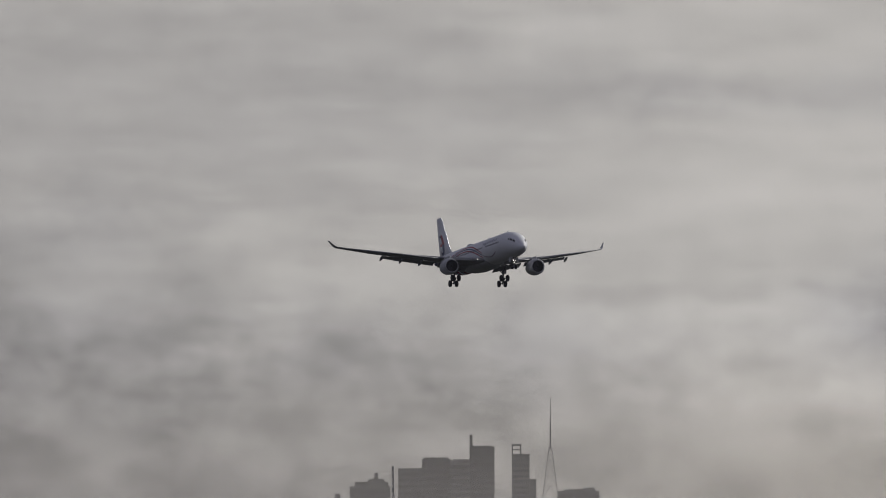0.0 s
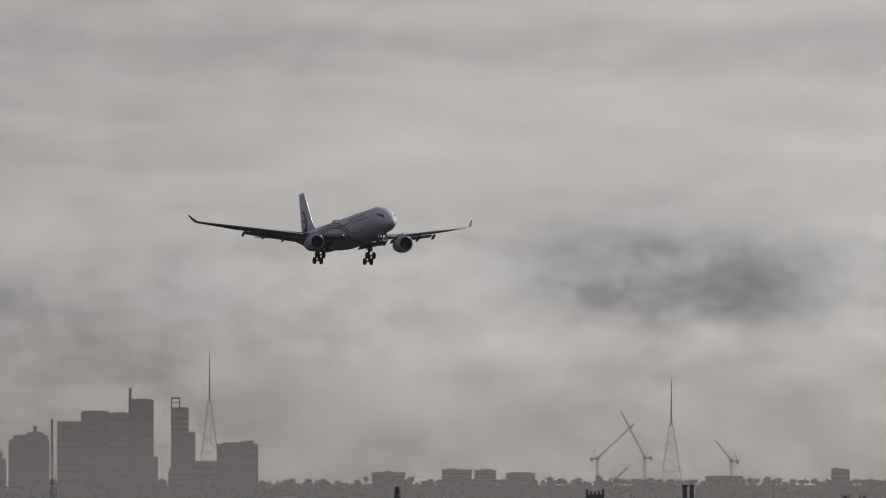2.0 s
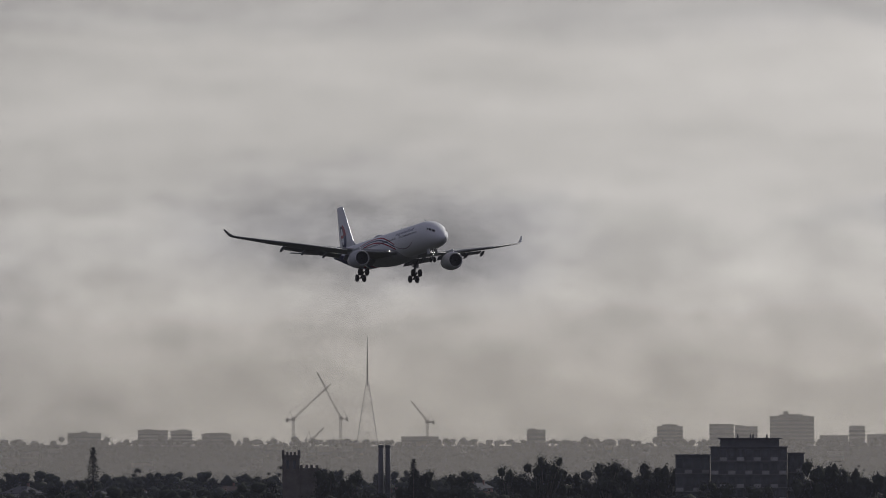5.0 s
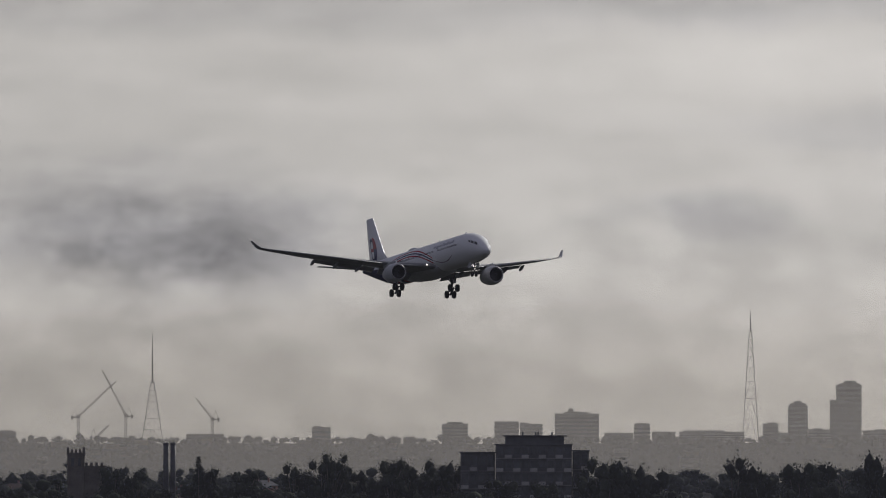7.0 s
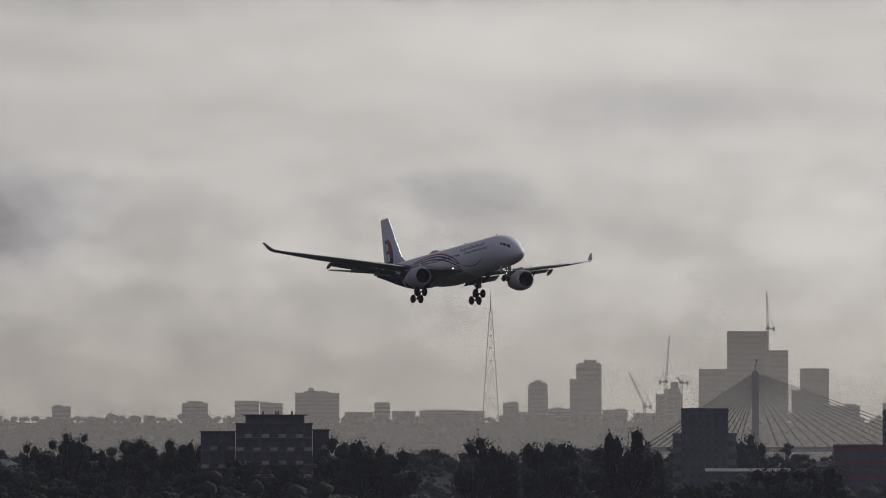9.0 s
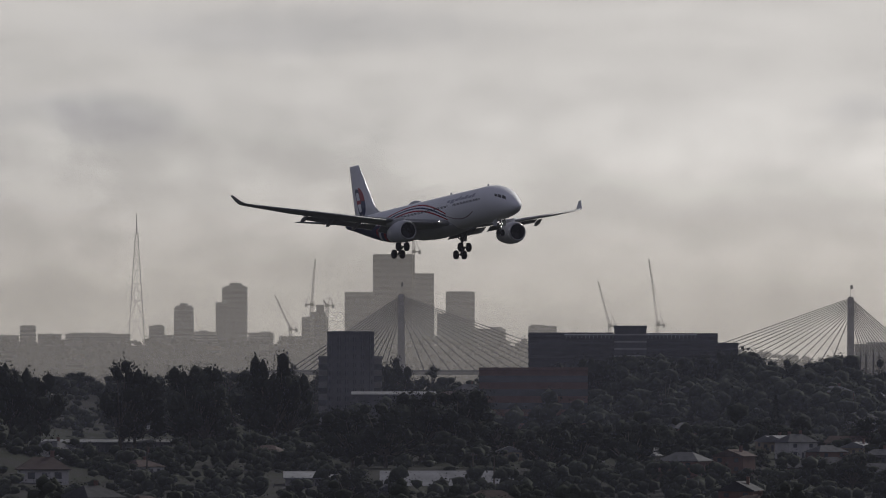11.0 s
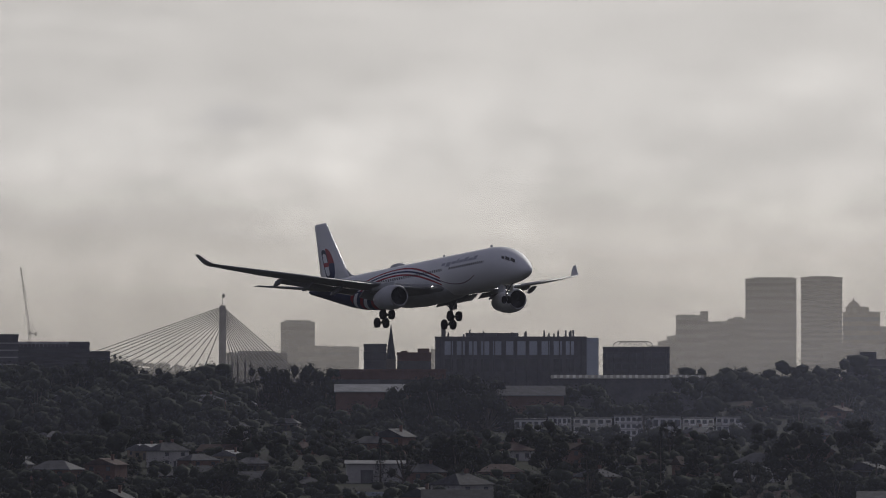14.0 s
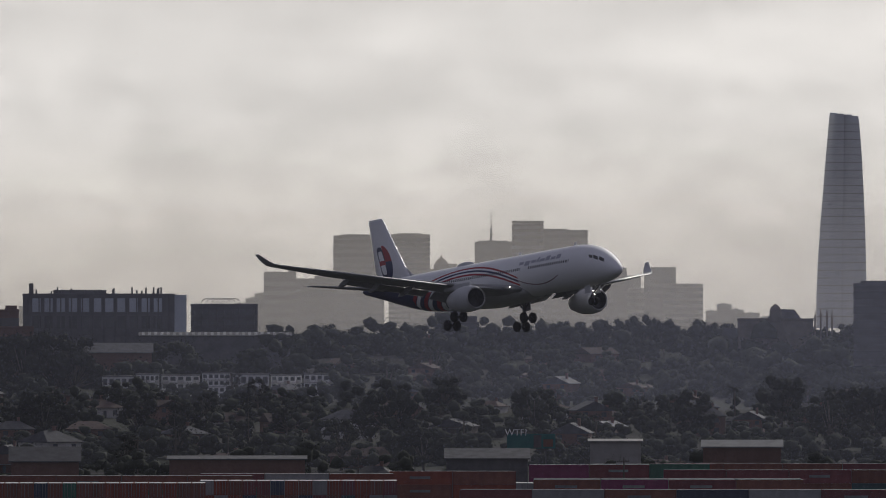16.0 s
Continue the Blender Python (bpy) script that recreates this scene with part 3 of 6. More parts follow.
        tube(b, (-31.9, gy, -3.0), (-29.6, gy, -1.3), 0.09, 0.09, 8)
        part("side_brace", b, GEAR_PAINT, gear)
        part("gear_door", boxes((-32.7, -31.2, gy + side * 0.42, gy + side * 0.5, -3.2, -1.2), bevel=0.03), NACELLE, gear)
        til = radians(31)
        ends = [Vector((-32.0 + d * math.cos(til), gy, -4.7 + d * math.sin(til))) for d in (1.0, -1.0)]
        b = bmesh.new()
        tube(b, ends[0], ends[1], 0.17, 0.17, 10)
        for e in ends:
            tube(b, e + Vector((0, -0.75, 0)), e + Vector((0, 0.75, 0)), 0.1, 0.1, 10)
        part("bogie_beam", b, DARK_METAL, gear)
        for e in ends:
            for dy in (-0.7, 0.7):
                add_wheel(gear, e + Vector((0, dy, 0)), 0.72, 0.5)
    b = bmesh.new()
    tube(b, (-6.6, 0, -2.2), (-6.75, 0, -4.3), 0.16, 0.13, 12)
    tube(b, (-6.7, -0.45, -4.32), (-6.7, 0.45, -4.32), 0.08, 0.08, 10)
    tube(b, (-6.7, 0, -3.3), (-4.9, 0, -2.2), 0.08, 0.08, 8)
    nose_gear = part("nose_gear", b, GEAR_PAINT, plane, "lowered nose landing gear leg")
    for y in (-0.36, 0.36):
        add_wheel(nose_gear, Vector((-6.75, y, -4.32)), 0.53, 0.34)
        part("gear_door", boxes((-7.6, -6.2, y * 2.1 - 0.03, y * 2.1 + 0.03, -3.3, -2.3), bevel=0.02), NACELLE, nose_gear)
    for y, z in ((-0.2, -3.0), (0.2, -3.0), (0.0, -3.45)):
        b = bmesh.new()
        bmesh.ops.create_uvsphere(b, u_segments=10, v_segments=6, radius=0.065, matrix=Matrix.Translation((-6.42, y, z)))
        part("landing_light", b, LANDING_GLOW, nose_gear, "glowing landing light")
    for y in (-3.5, 3.5):
        b = bmesh.new()
        bmesh.ops.create_uvsphere(b, u_segments=10, v_segments=6, radius=0.1, matrix=Matrix.Translation((-21.35, y, wing_z(3.5) + 0.1)))
        part("wing_root_light", b, LANDING_GLOW, plane, "glowing wing root light")
    fin = blade([(-50.4, 0, 2.1, 9.4, 0.1, 0), (-52.9, 0, 4.6, 7.6, 0.1, 0), (-58.1, 0, 11.2, 3.75, 0.09, 0), (-58.5, 0, 11.5, 3.2, 0.06, 0)], True)
    tail = part("fin", fin, FIN_PAINT, plane, "white tail fin with a red and navy emblem of plain shapes", True)
    b = blade([(-47.0, 0, 2.5, 5.5, 0.05, 0), (-51.0, 0, 3.4, 2.5, 0.06, 0), (-52.3, 0, 4.2, 1.2, 0.08, 0)], True)
    part("fin_fillet", b, NACELLE, tail, "", True)
    right.free(), tip.free(), stab.free(), flap_in.free(), flap_out.free(), slat.free(), slat2.free()
    return plane


def add_wheel(parent, c, r, w):
    b = bmesh.new()
    spin(b, [(-w / 2, r * 0.55), (-w / 2, r * 0.86), (-w * 0.36, r * 0.97), (0, r), (w * 0.36, r * 0.97), (w / 2, r * 0.86), (w / 2, r * 0.55)], 20, "Z")
    m = Matrix.Translation(c) @ Matrix.Rotation(radians(90), 4, "X")
    bmesh.ops.transform(b, matrix=m, verts=b.verts[:])
    tyre = part("wheel", b, RUBBER, parent, "black tyre", True)
    tyre["label"] = "black rubber wheel"


airliner = build_airliner()


# ---- far skyline
def facing(a, r, z=None, yaw=0.0):
    """The pose of a thing that fronts the lens: x to the right, y away."""
    p = spot(a, 0, r)
    p.z = ground_z(p.x, p.y) if z is None else z
    return Matrix.Translation(p) @ Matrix.Rotation(-(a - 2000) / STEP + radians(yaw), 4, "Z")


def building(a0, a1, top, r, wall, label, category="office tower", bands=0, plant=(), depth=0.7, glass=None, yaw=0.0,
             fins=0, chamfer=0.0, name="tower", band_part=0.5, foot=0.0, ledge=True):
    """A block from bearing a0 to a1 that reaches height top: body, parapet, window bands, plant rooms."""
    # Beyond 4000 m the bands take the glass that has haze in its colour.
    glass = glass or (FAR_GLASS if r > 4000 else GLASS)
    ob = thing(name, facing((a0 + a1) / 2, r, None, yaw), label, category)
    k = r / STEP
    w = (a1 - a0) * k / 2
    h = EYE.z + top * k - ob.matrix_world.translation.z
    d = max(6.0, 2 * w * depth)
    part("body", boxes((-w, w, 0, d, -3, h), bevel=max(chamfer, 0.08)), wall, ob)
    if ledge:
        part("parapet", boxes((-w - 0.15, w + 0.15, -0.15, d + 0.15, h - 0.7, h + 0.25), bevel=0.06), wall, ob)
    lo = foot
    if bands:
        pitch = (h - lo - 1.2) / bands
        for i in range(bands):
            z = lo + pitch * (i + 0.25)
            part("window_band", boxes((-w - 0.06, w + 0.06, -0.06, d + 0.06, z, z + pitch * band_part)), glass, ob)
    for i in range(fins):
        x = -w + 2 * w * (i + 0.5) / fins
        part("fin", boxes((x - 0.22, x + 0.22, -0.35, 0.1, lo, h - 0.8), bevel=0.05), wall, ob)
    for p0, p1, up in plant:
        x0, x1 = -w + 2 * w * p0, -w + 2 * w * p1
        part("plant_room", boxes((x0, x1, d * 0.15, d * 0.75, h - 0.1, h + up * k), bevel=0.1), wall, ob)
    return ob


def lattice(bm, p, q, w0, w1, n, t):
    """A square lattice mast or jib between p and q."""
    p, q = Vector(p), Vector(q)
    axis = (q - p).normalized()
    side = axis.cross(Vector((0, 1, 0)))
    side = side.normalized() if side.length > 0.1 else Vector((1, 0, 0))
    up = axis.cross(side).normalized()
    rows = []
    for i in range(n + 1):
        f = i / n
        c, w = p.lerp(q, f), (w0 + (w1 - w0) * f) / 2
        rows.append([c + side * sx * w + up * sy * w for sx, sy in ((-1, -1), (1, -1), (1, 1), (-1, 1))])
    for i in range(n):
        for k in range(4):
            tube(bm, rows[i][k], rows[i + 1][k], t, t, 4)
            tube(bm, rows[i][k], rows[i + 1][(k + 1) % 4], t * 0.6, t * 0.6, 3)
            if i:
                tube(bm, rows[i][k], rows[i][(k + 1) % 4], t * 0.6, t * 0.6, 3)
    return bm


def broadcast_mast(a, r, tip, waist, foot, half, label):
    """A tall steel television mast: four spread legs, braces, thin top mast."""
    ob = thing("broadcast_mast", facing(a, r), label, "radio mast")
    k = r / STEP
    z0 = 0.0
    base = ob.matrix_world.translation.z
    zt, zw, zf = EYE.z + tip * k - base, EYE.z + waist * k - base, EYE.z + foot * k - base
    hw, tw = half * k, 0.16 * half * k
    slope = (hw - tw) / (zw - zf)
    hb = hw + slope * (zf - z0)
    t = 0.14

    def corner(z, i):
        h = hb + (tw - hb) * (z - z0) / (zw - z0)
        return Vector((h * (1, -1, -1, 1)[i], h * (1, 1, -1, -1)[i], z))

    for i in range(4):
        part("leg", tube(bmesh.new(), corner(z0, i), corner(zw, i), t * 1.3, t, 6), STEEL, ob)
    levels = [z0 + (zw - z0) * f for f in (0.0, 0.22, 0.4, 0.55, 0.67, 0.77, 0.85, 0.92, 1.0)]
    for lo, hi in zip(levels, levels[1:]):
        b = bmesh.new()
        for i in range(4):
            j = (i + 1) % 4
            tube(b, corner(hi, i), corner(hi, j), t * 0.7, t * 0.7, 4)
            mid = (corner(hi, i) + corner(hi, j)) / 2
            tube(b, corner(lo, i), mid, t * 0.6, t * 0.6, 4)
            tube(b, corner(lo, j), mid, t * 0.6, t * 0.6, 4)
        part("brace", b, STEEL, ob)
    b = bmesh.new()
    tube(b, (0, 0, zw - 1), (0, 0, zw + (zt - zw) * 0.5), tw * 0.6, tw * 0.45, 8)
    tube(b, (0, 0, zw + (zt - zw) * 0.5), (0, 0, zt), tw * 0.35, tw * 0.12, 8)
    part("aerial", b, STEEL, ob, "slender aerial")
    return ob


def tower_crane(a, r, cab, tips, foot=None, label="pale luffing tower crane at a building site", paint=None):
    """A luffing crane: mast up to height cab, then a jib to the bearing and height in tips."""
    paint = paint or CRANE_PAINT
    ob = thing("tower_crane", facing(a, r), label, "crane", "tower cranes")
    k = r / STEP
    base = ob.matrix_world.translation.z
    zc = EYE.z + cab * k - base
    part("mast", lattice(bmesh.new(), (0, 0, -1), (0, 0, zc), 1.1, 1.1, 8, 0.16), paint, ob)
    part("cab", boxes((-1.0, 1.0, -0.8, 0.8, zc, zc + 1.6), bevel=0.15), paint, ob)
    jx, jz = (tips[0] - a) * k, EYE.z + tips[1] * k - base
    part("jib", lattice(bmesh.new(), (0, 0, zc + 1), (jx, 0, jz), 0.9, 0.45, 12, 0.12), paint, ob)
    s = -1 if jx > 0 else 1
    part("counter_jib", boxes((min(0, s * 3.4), max(0, s * 3.4), -0.6, 0.6, zc + 0.3, zc + 1.0), bevel=0.1), paint, ob)
    part("counterweight", boxes((s * 3.0 - 0.6, s * 3.0 + 0.6, -0.7, 0.7, zc - 0.6, zc + 1.4), bevel=0.1), CONCRETE, ob)
    b = bmesh.new()
    tube(b, (s * 0.4, 0, zc + 1.4), (s * 1.6, 0, zc + 5.2), 0.16, 0.12, 6)
    tube(b, (s * 3.0, 0, zc + 1.0), (s * 1.6, 0, zc + 5.2), 0.12, 0.12, 6)
    part("a_frame", b, paint, ob)
    part("pendant", tube(bmesh.new(), (s * 1.6, 0, zc + 5.2), (jx * 0.92, 0, zc + 1 + (jz - zc - 1) * 0.92), 0.05, 0.05, 4), STEEL, ob)
    return ob


R_FAR = 4660
HAZE_TOWER = "grey high-rise tower dim in morning haze"


def build_left_city():
    t = TOWER_WALL
    building(-1290, -1232, 84, 4560, CONCRETE, "low grey block dim in haze on the ridge", "office block", 3)
    building(-1240, -1176, 96, R_FAR, t, HAZE_TOWER, bands=4, plant=((0.5, 0.9, 14), (0.65, 0.8, 22)))
    building(-1172, -1100, 130, R_FAR, t, "grey stepped tower with a small roof cap in haze", bands=6, plant=((0.12, 0.95, 9), (0.45, 0.85, 14), (0.6, 0.7, 25)))
    building(-1086, -1040, 162, R_FAR, t, HAZE_TOWER, bands=10)
    building(-1044, -994, 178, R_FAR + 15, t, HAZE_TOWER, bands=11, plant=((0.05, 0.95, 4),))
    building(-997, -958, 176, R_FAR + 60, PALE_WALL, "pale high-rise tower dim in morning haze", bands=10, plant=((0.2, 0.9, 3),))
    building(-960, -916, 200, R_FAR, t, HAZE_TOWER, bands=14, plant=((0.1, 0.9, 3), (0.0, 0.12, 22)))
    building(-917, -908, 100, R_FAR - 10, t, HAZE_TOWER, bands=5)
    building(-885, -854, 187, R_FAR, t, HAZE_TOWER, bands=14)
    # open roof frame on that tower
    k = R_FAR / STEP
    ob = thing("roof_frame", facing(-877, R_FAR, EYE.z + 187 * k), "open steel roof frame on a hazy tower", "roof frame")
    for x in (-2.1, 2.1):
        for y in (1.0, 5.0):
            part("post", boxes((x - 0.3, x + 0.3, y - 0.3, y + 0.3, 0, 5.2), bevel=0.05), STEEL, ob)
    part("top_beam", boxes((-2.4, 2.4, 0.6, 5.4, 4.4, 5.3), bevel=0.08), STEEL, ob)
    part("middle_beam", boxes((-2.4, 2.4, 0.6, 5.4, 2.2, 2.7), bevel=0.05), STEEL, ob)
    building(-856, -842, 143, R_FAR + 5, t, HAZE_TOWER, bands=10)
    building(-890, -836, 78, 4600, CONCRETE, "low grey block dim in haze on the ridge", "office block", 3)
    building(-842, -800, 92, R_FAR + 30, PALE_WALL, "low pale block dim in haze", "office block", 3)
    building(-804, -731, 122, R_FAR - 10, t, "broad grey block dim in morning haze", bands=7, plant=((0.15, 0.85, 4), (0.62, 0.9, 7)))
    broadcast_mast(-817, R_FAR + 20, 288, 200, 92, 16, "tall steel broadcast mast fading into low cloud")


def build_ridge():
    blocks = ((-530, -471, 72, 3, ((0.4, 0.6, 4),)), (-406, -353, 77, 4, ((0.2, 0.5, 3),)), (-348, -310, 76, 4, ((0.3, 0.8, 3),)), (-293, -241, 70, 3, ((0.1, 0.9, 3),)),
              (60, 126, 66, 2, ()), (282, 315, 78, 3, ((0.1, 0.5, 3),)), (512, 558, 84, 5, ((0.2, 0.8, 4),)),
              (605, 648, 88, 4, ()), (650, 690, 84, 4, ((0.0, 0.4, 3),)), (712, 790, 102, 7, ((0.2, 0.75, 4), (0.3, 0.42, 10))),
              (800, 850, 68, 3, ()), (852, 880, 84, 4, ((0.1, 0.9, 2),)), (884, 925, 70, 3, ()), (932, 1047, 70, 4, ((0.06, 0.7, 3),)),
              (1080, 1107, 84, 5, ((0.3, 0.9, 3),)), (1107, 1125, 68, 3, ()), (1160, 1200, 74, 4, ((0.2, 0.6, 3),)),
              (1256, 1300, 72, 4, ((0.5, 0.9, 3),)), (1310, 1350, 66, 3, ()), (1656, 1711, 79, 4, ((0.5, 0.9, 4),)),
              (1751, 1801, 84, 5, ((0.1, 0.6, 3),)), (1806, 1880, 60, 3, ()))
    for a0, a1, v, b, plant in blocks:
        building(a0, a1, v, 4640, CONCRETE if b % 2 else PALE_WALL, "grey flat-roofed block on the hazy ridge", "apartment block", b, plant, name="apartment_block")
    random.seed(5)
    for i in range(60):
        a = random.uniform(-1250, 2250)
        w = random.uniform(10, 34)
        r = random.uniform(4380, 4560)
        p = spot(a, 0, r)
        v = (ground_z(p.x, p.y) + random.uniform(3, 6.5) - EYE.z) / r * STEP
        building(a, a + w, v, r, random.choice((PALE_WALL, CONCRETE, STONE, WHITE)), "low pale building among trees on a hazy slope", "house", 1, name="hillside_house")
    broadcast_mast(0, 4640, 244, 160, 64, 17, "dark steel broadcast mast standing on the ridge")
    broadcast_mast(1058, 4690, 284, 250, 58, 14, "tall steel broadcast mast dim in haze")
    for a, cab, tip in ((-131, 94, (-64, 160)), (-47, 96, (-89, 180)), (106, 90, (77, 130)), (-98, 58, (-77, 82)),
                        (1330, 76, (1302, 140)), (1368, 120, (1374, 204)), (1395, 118, (1388, 130)),
                        (1895, 82, (1874, 164)), (1980, 84, (1964, 204)), (1456 + 92, 214, (1546, 282))):
        tower_crane(a, 4650, cab, tip)
    tower_crane(-1095, 3400, 12, (-1096, 167), paint=STEEL, label="dark lattice crane boom raised upright beyond the trees")


def build_middle_city():
    t = TOWER_WALL
    building(1124, 1159, 116, R_FAR, t, "grey round-topped apartment tower in haze", "apartment tower", 8, ((0.08, 0.92, 5), (0.3, 0.7, 9)), chamfer=1.2)
    building(1198, 1222, 126, R_FAR, t, HAZE_TOWER, bands=8)
    building(1209, 1254, 152, R_FAR + 15, t, "grey stepped apartment tower in haze", "apartment tower", 11, ((0.1, 0.95, 4), (0.3, 0.8, 9)), chamfer=0.8)
    building(1350, 1397, 100, R_FAR, CONCRETE, "unfinished grey concrete tower under cranes", "building site", 6, ((0.3, 0.9, 10), (0.55, 0.85, 22)))
    building(1426, 1478, 144, R_FAR, t, HAZE_TOWER, bands=9)
    building(1476, 1549, 210, R_FAR + 30, t, "broad grey high-rise tower dim in haze", bands=16, plant=((0.02, 0.98, 2),))
    building(1549, 1584, 177, R_FAR + 25, t, HAZE_TOWER, bands=13)
    building(1590, 1607, 106, R_FAR, t, HAZE_TOWER, bands=6)
    building(1605, 1656, 144, R_FAR, t, HAZE_TOWER, bands=9, plant=((0.05, 0.95, 2),))
    building(2328, 2436, 52, 4250, DARK_WALL, "long dark warehouse block beyond the bridge", "warehouse", 3, ((0.2, 0.8, 4),), depth=0.3)
    building(2424, 2484, 106, R_FAR, t, "grey square tower block dim in haze", bands=8, plant=((0.1, 0.9, 4),))
    building(2454, 2562, 62, 4600, CONCRETE, "broad low grey block in haze", "office block", 4, ((0.05, 0.5, 3), (0.55, 0.9, 2)), depth=0.3)
    building(2690, 2730, 58, 4600, CONCRETE, "broad low grey block in haze", "office block", 4)


def build_right_city():
    t = TOWER_WALL
    wide = "grey office tower dim in morning haze"
    random.seed(9)
    for i in range(16):
        a = 3035 + i * 8
        building(a, a + random.uniform(16, 30), 38 + i * 4.2 + random.uniform(-7, 6), R_FAR + i * 6, random.choice((CONCRETE, PALE_WALL, t)),
                 "small hazy apartment block stepping up the hill", "apartment block", 3, name="apartment_block")
    building(3123, 3180, 118, R_FAR, t, wide, bands=8, plant=((0.05, 0.6, 2), (0.75, 1.0, 8)))
    building(3178, 3216, 107, R_FAR, t, wide, bands=7)
    building(3214, 3248, 112, R_FAR + 10, t, wide, bands=7, plant=((0.3, 0.8, 4),))
    building(3246, 3336, 183, R_FAR, t, "broad grey office tower dim in morning haze", bands=16, plant=((0.15, 0.95, 3),), depth=0.4)
    building(3344, 3417, 185, R_FAR, PALE_WALL, "pale office tower with dark horizontal window bands", bands=22, plant=((0.2, 0.8, 3),), depth=0.5, band_part=0.55)
    ob = building(3418, 3484, 124, R_FAR + 20, STONE, "brown stepped tower with a small green dome", bands=8, plant=((0.08, 0.7, 10),))
    k = R_FAR / STEP
    dome = thing("dome", facing(3437, R_FAR + 24, EYE.z + 133 * k), "small weathered dome with a lantern on a tower roof", "dome")
    part("cupola", spin(bmesh.new(), [(0, 3.2), (1.2, 3.1), (2.4, 2.2), (3.2, 0.9), (3.4, 0.4)], 16, "Z"), STONE, dome, "", True)
    part("lantern", spin(bmesh.new(), [(3.3, 0.5), (4.4, 0.45), (5.2, 0.05)], 10, "Z"), STONE, dome)
    building(3380, 3496, 66, 4560, PALE_WALL, "low pale round-cornered hall in haze", "hall", 4, depth=0.3, chamfer=1.0)
    building(3484, 3498, 98, R_FAR + 30, t, wide, bands=6)
    building(3496, 3562, 172, R_FAR + 10, t, "grey office tower with a rooftop aerial in haze", bands=15, plant=((0.1, 0.9, 3),))
    mast = thing("roof_aerial", facing(3525, R_FAR + 14, EYE.z + 172 * k), "thin steel roof aerial on a tower", "aerial")
    part("lower_mast", tube(bmesh.new(), (0, 0, -1), (0, 0, 7), 0.7, 0.5, 8), STEEL, mast)
    part("upper_mast", tube(bmesh.new(), (0, 0, 7), (0, 0, 15.2), 0.25, 0.15, 6), STEEL, mast)
    building(3562, 3618, 209, R_FAR, t, "grey glass tower with rounded shoulders in haze", bands=18, chamfer=1.6, glass=CURTAIN)
    building(3617, 3696, 193, R_FAR + 20, t, wide, bands=16, plant=((0.02, 0.55, 3),))
    building(3693, 3799, 90, R_FAR + 25, PALE_WALL, "pale low office slab in haze", "office block", 8, depth=0.3)
    building(3717, 3765, 126, R_FAR + 10, t, wide, bands=10, plant=((0.2, 0.9, 2),))
    building(3763, 3790, 112, R_FAR + 30, t, wide, bands=8)
    building(3796, 3852, 127, R_FAR, t, wide, bands=10)
    building(3830, 3900, 98, R_FAR - 20, PALE_WALL, "pale office block with window bands in haze", "office block", 9, depth=0.4)
    for a0, a1, v in ((3905, 3925, 50), (3925, 3950, 62), (3948, 3972, 52), (3972, 4000, 46), (4005, 4060, 40), (4200, 4300, 60)):
        building(a0, a1, v, R_FAR, t, wide, "office block", 4, plant=((0.3, 0.6, 3),))
    build_sail_tower()


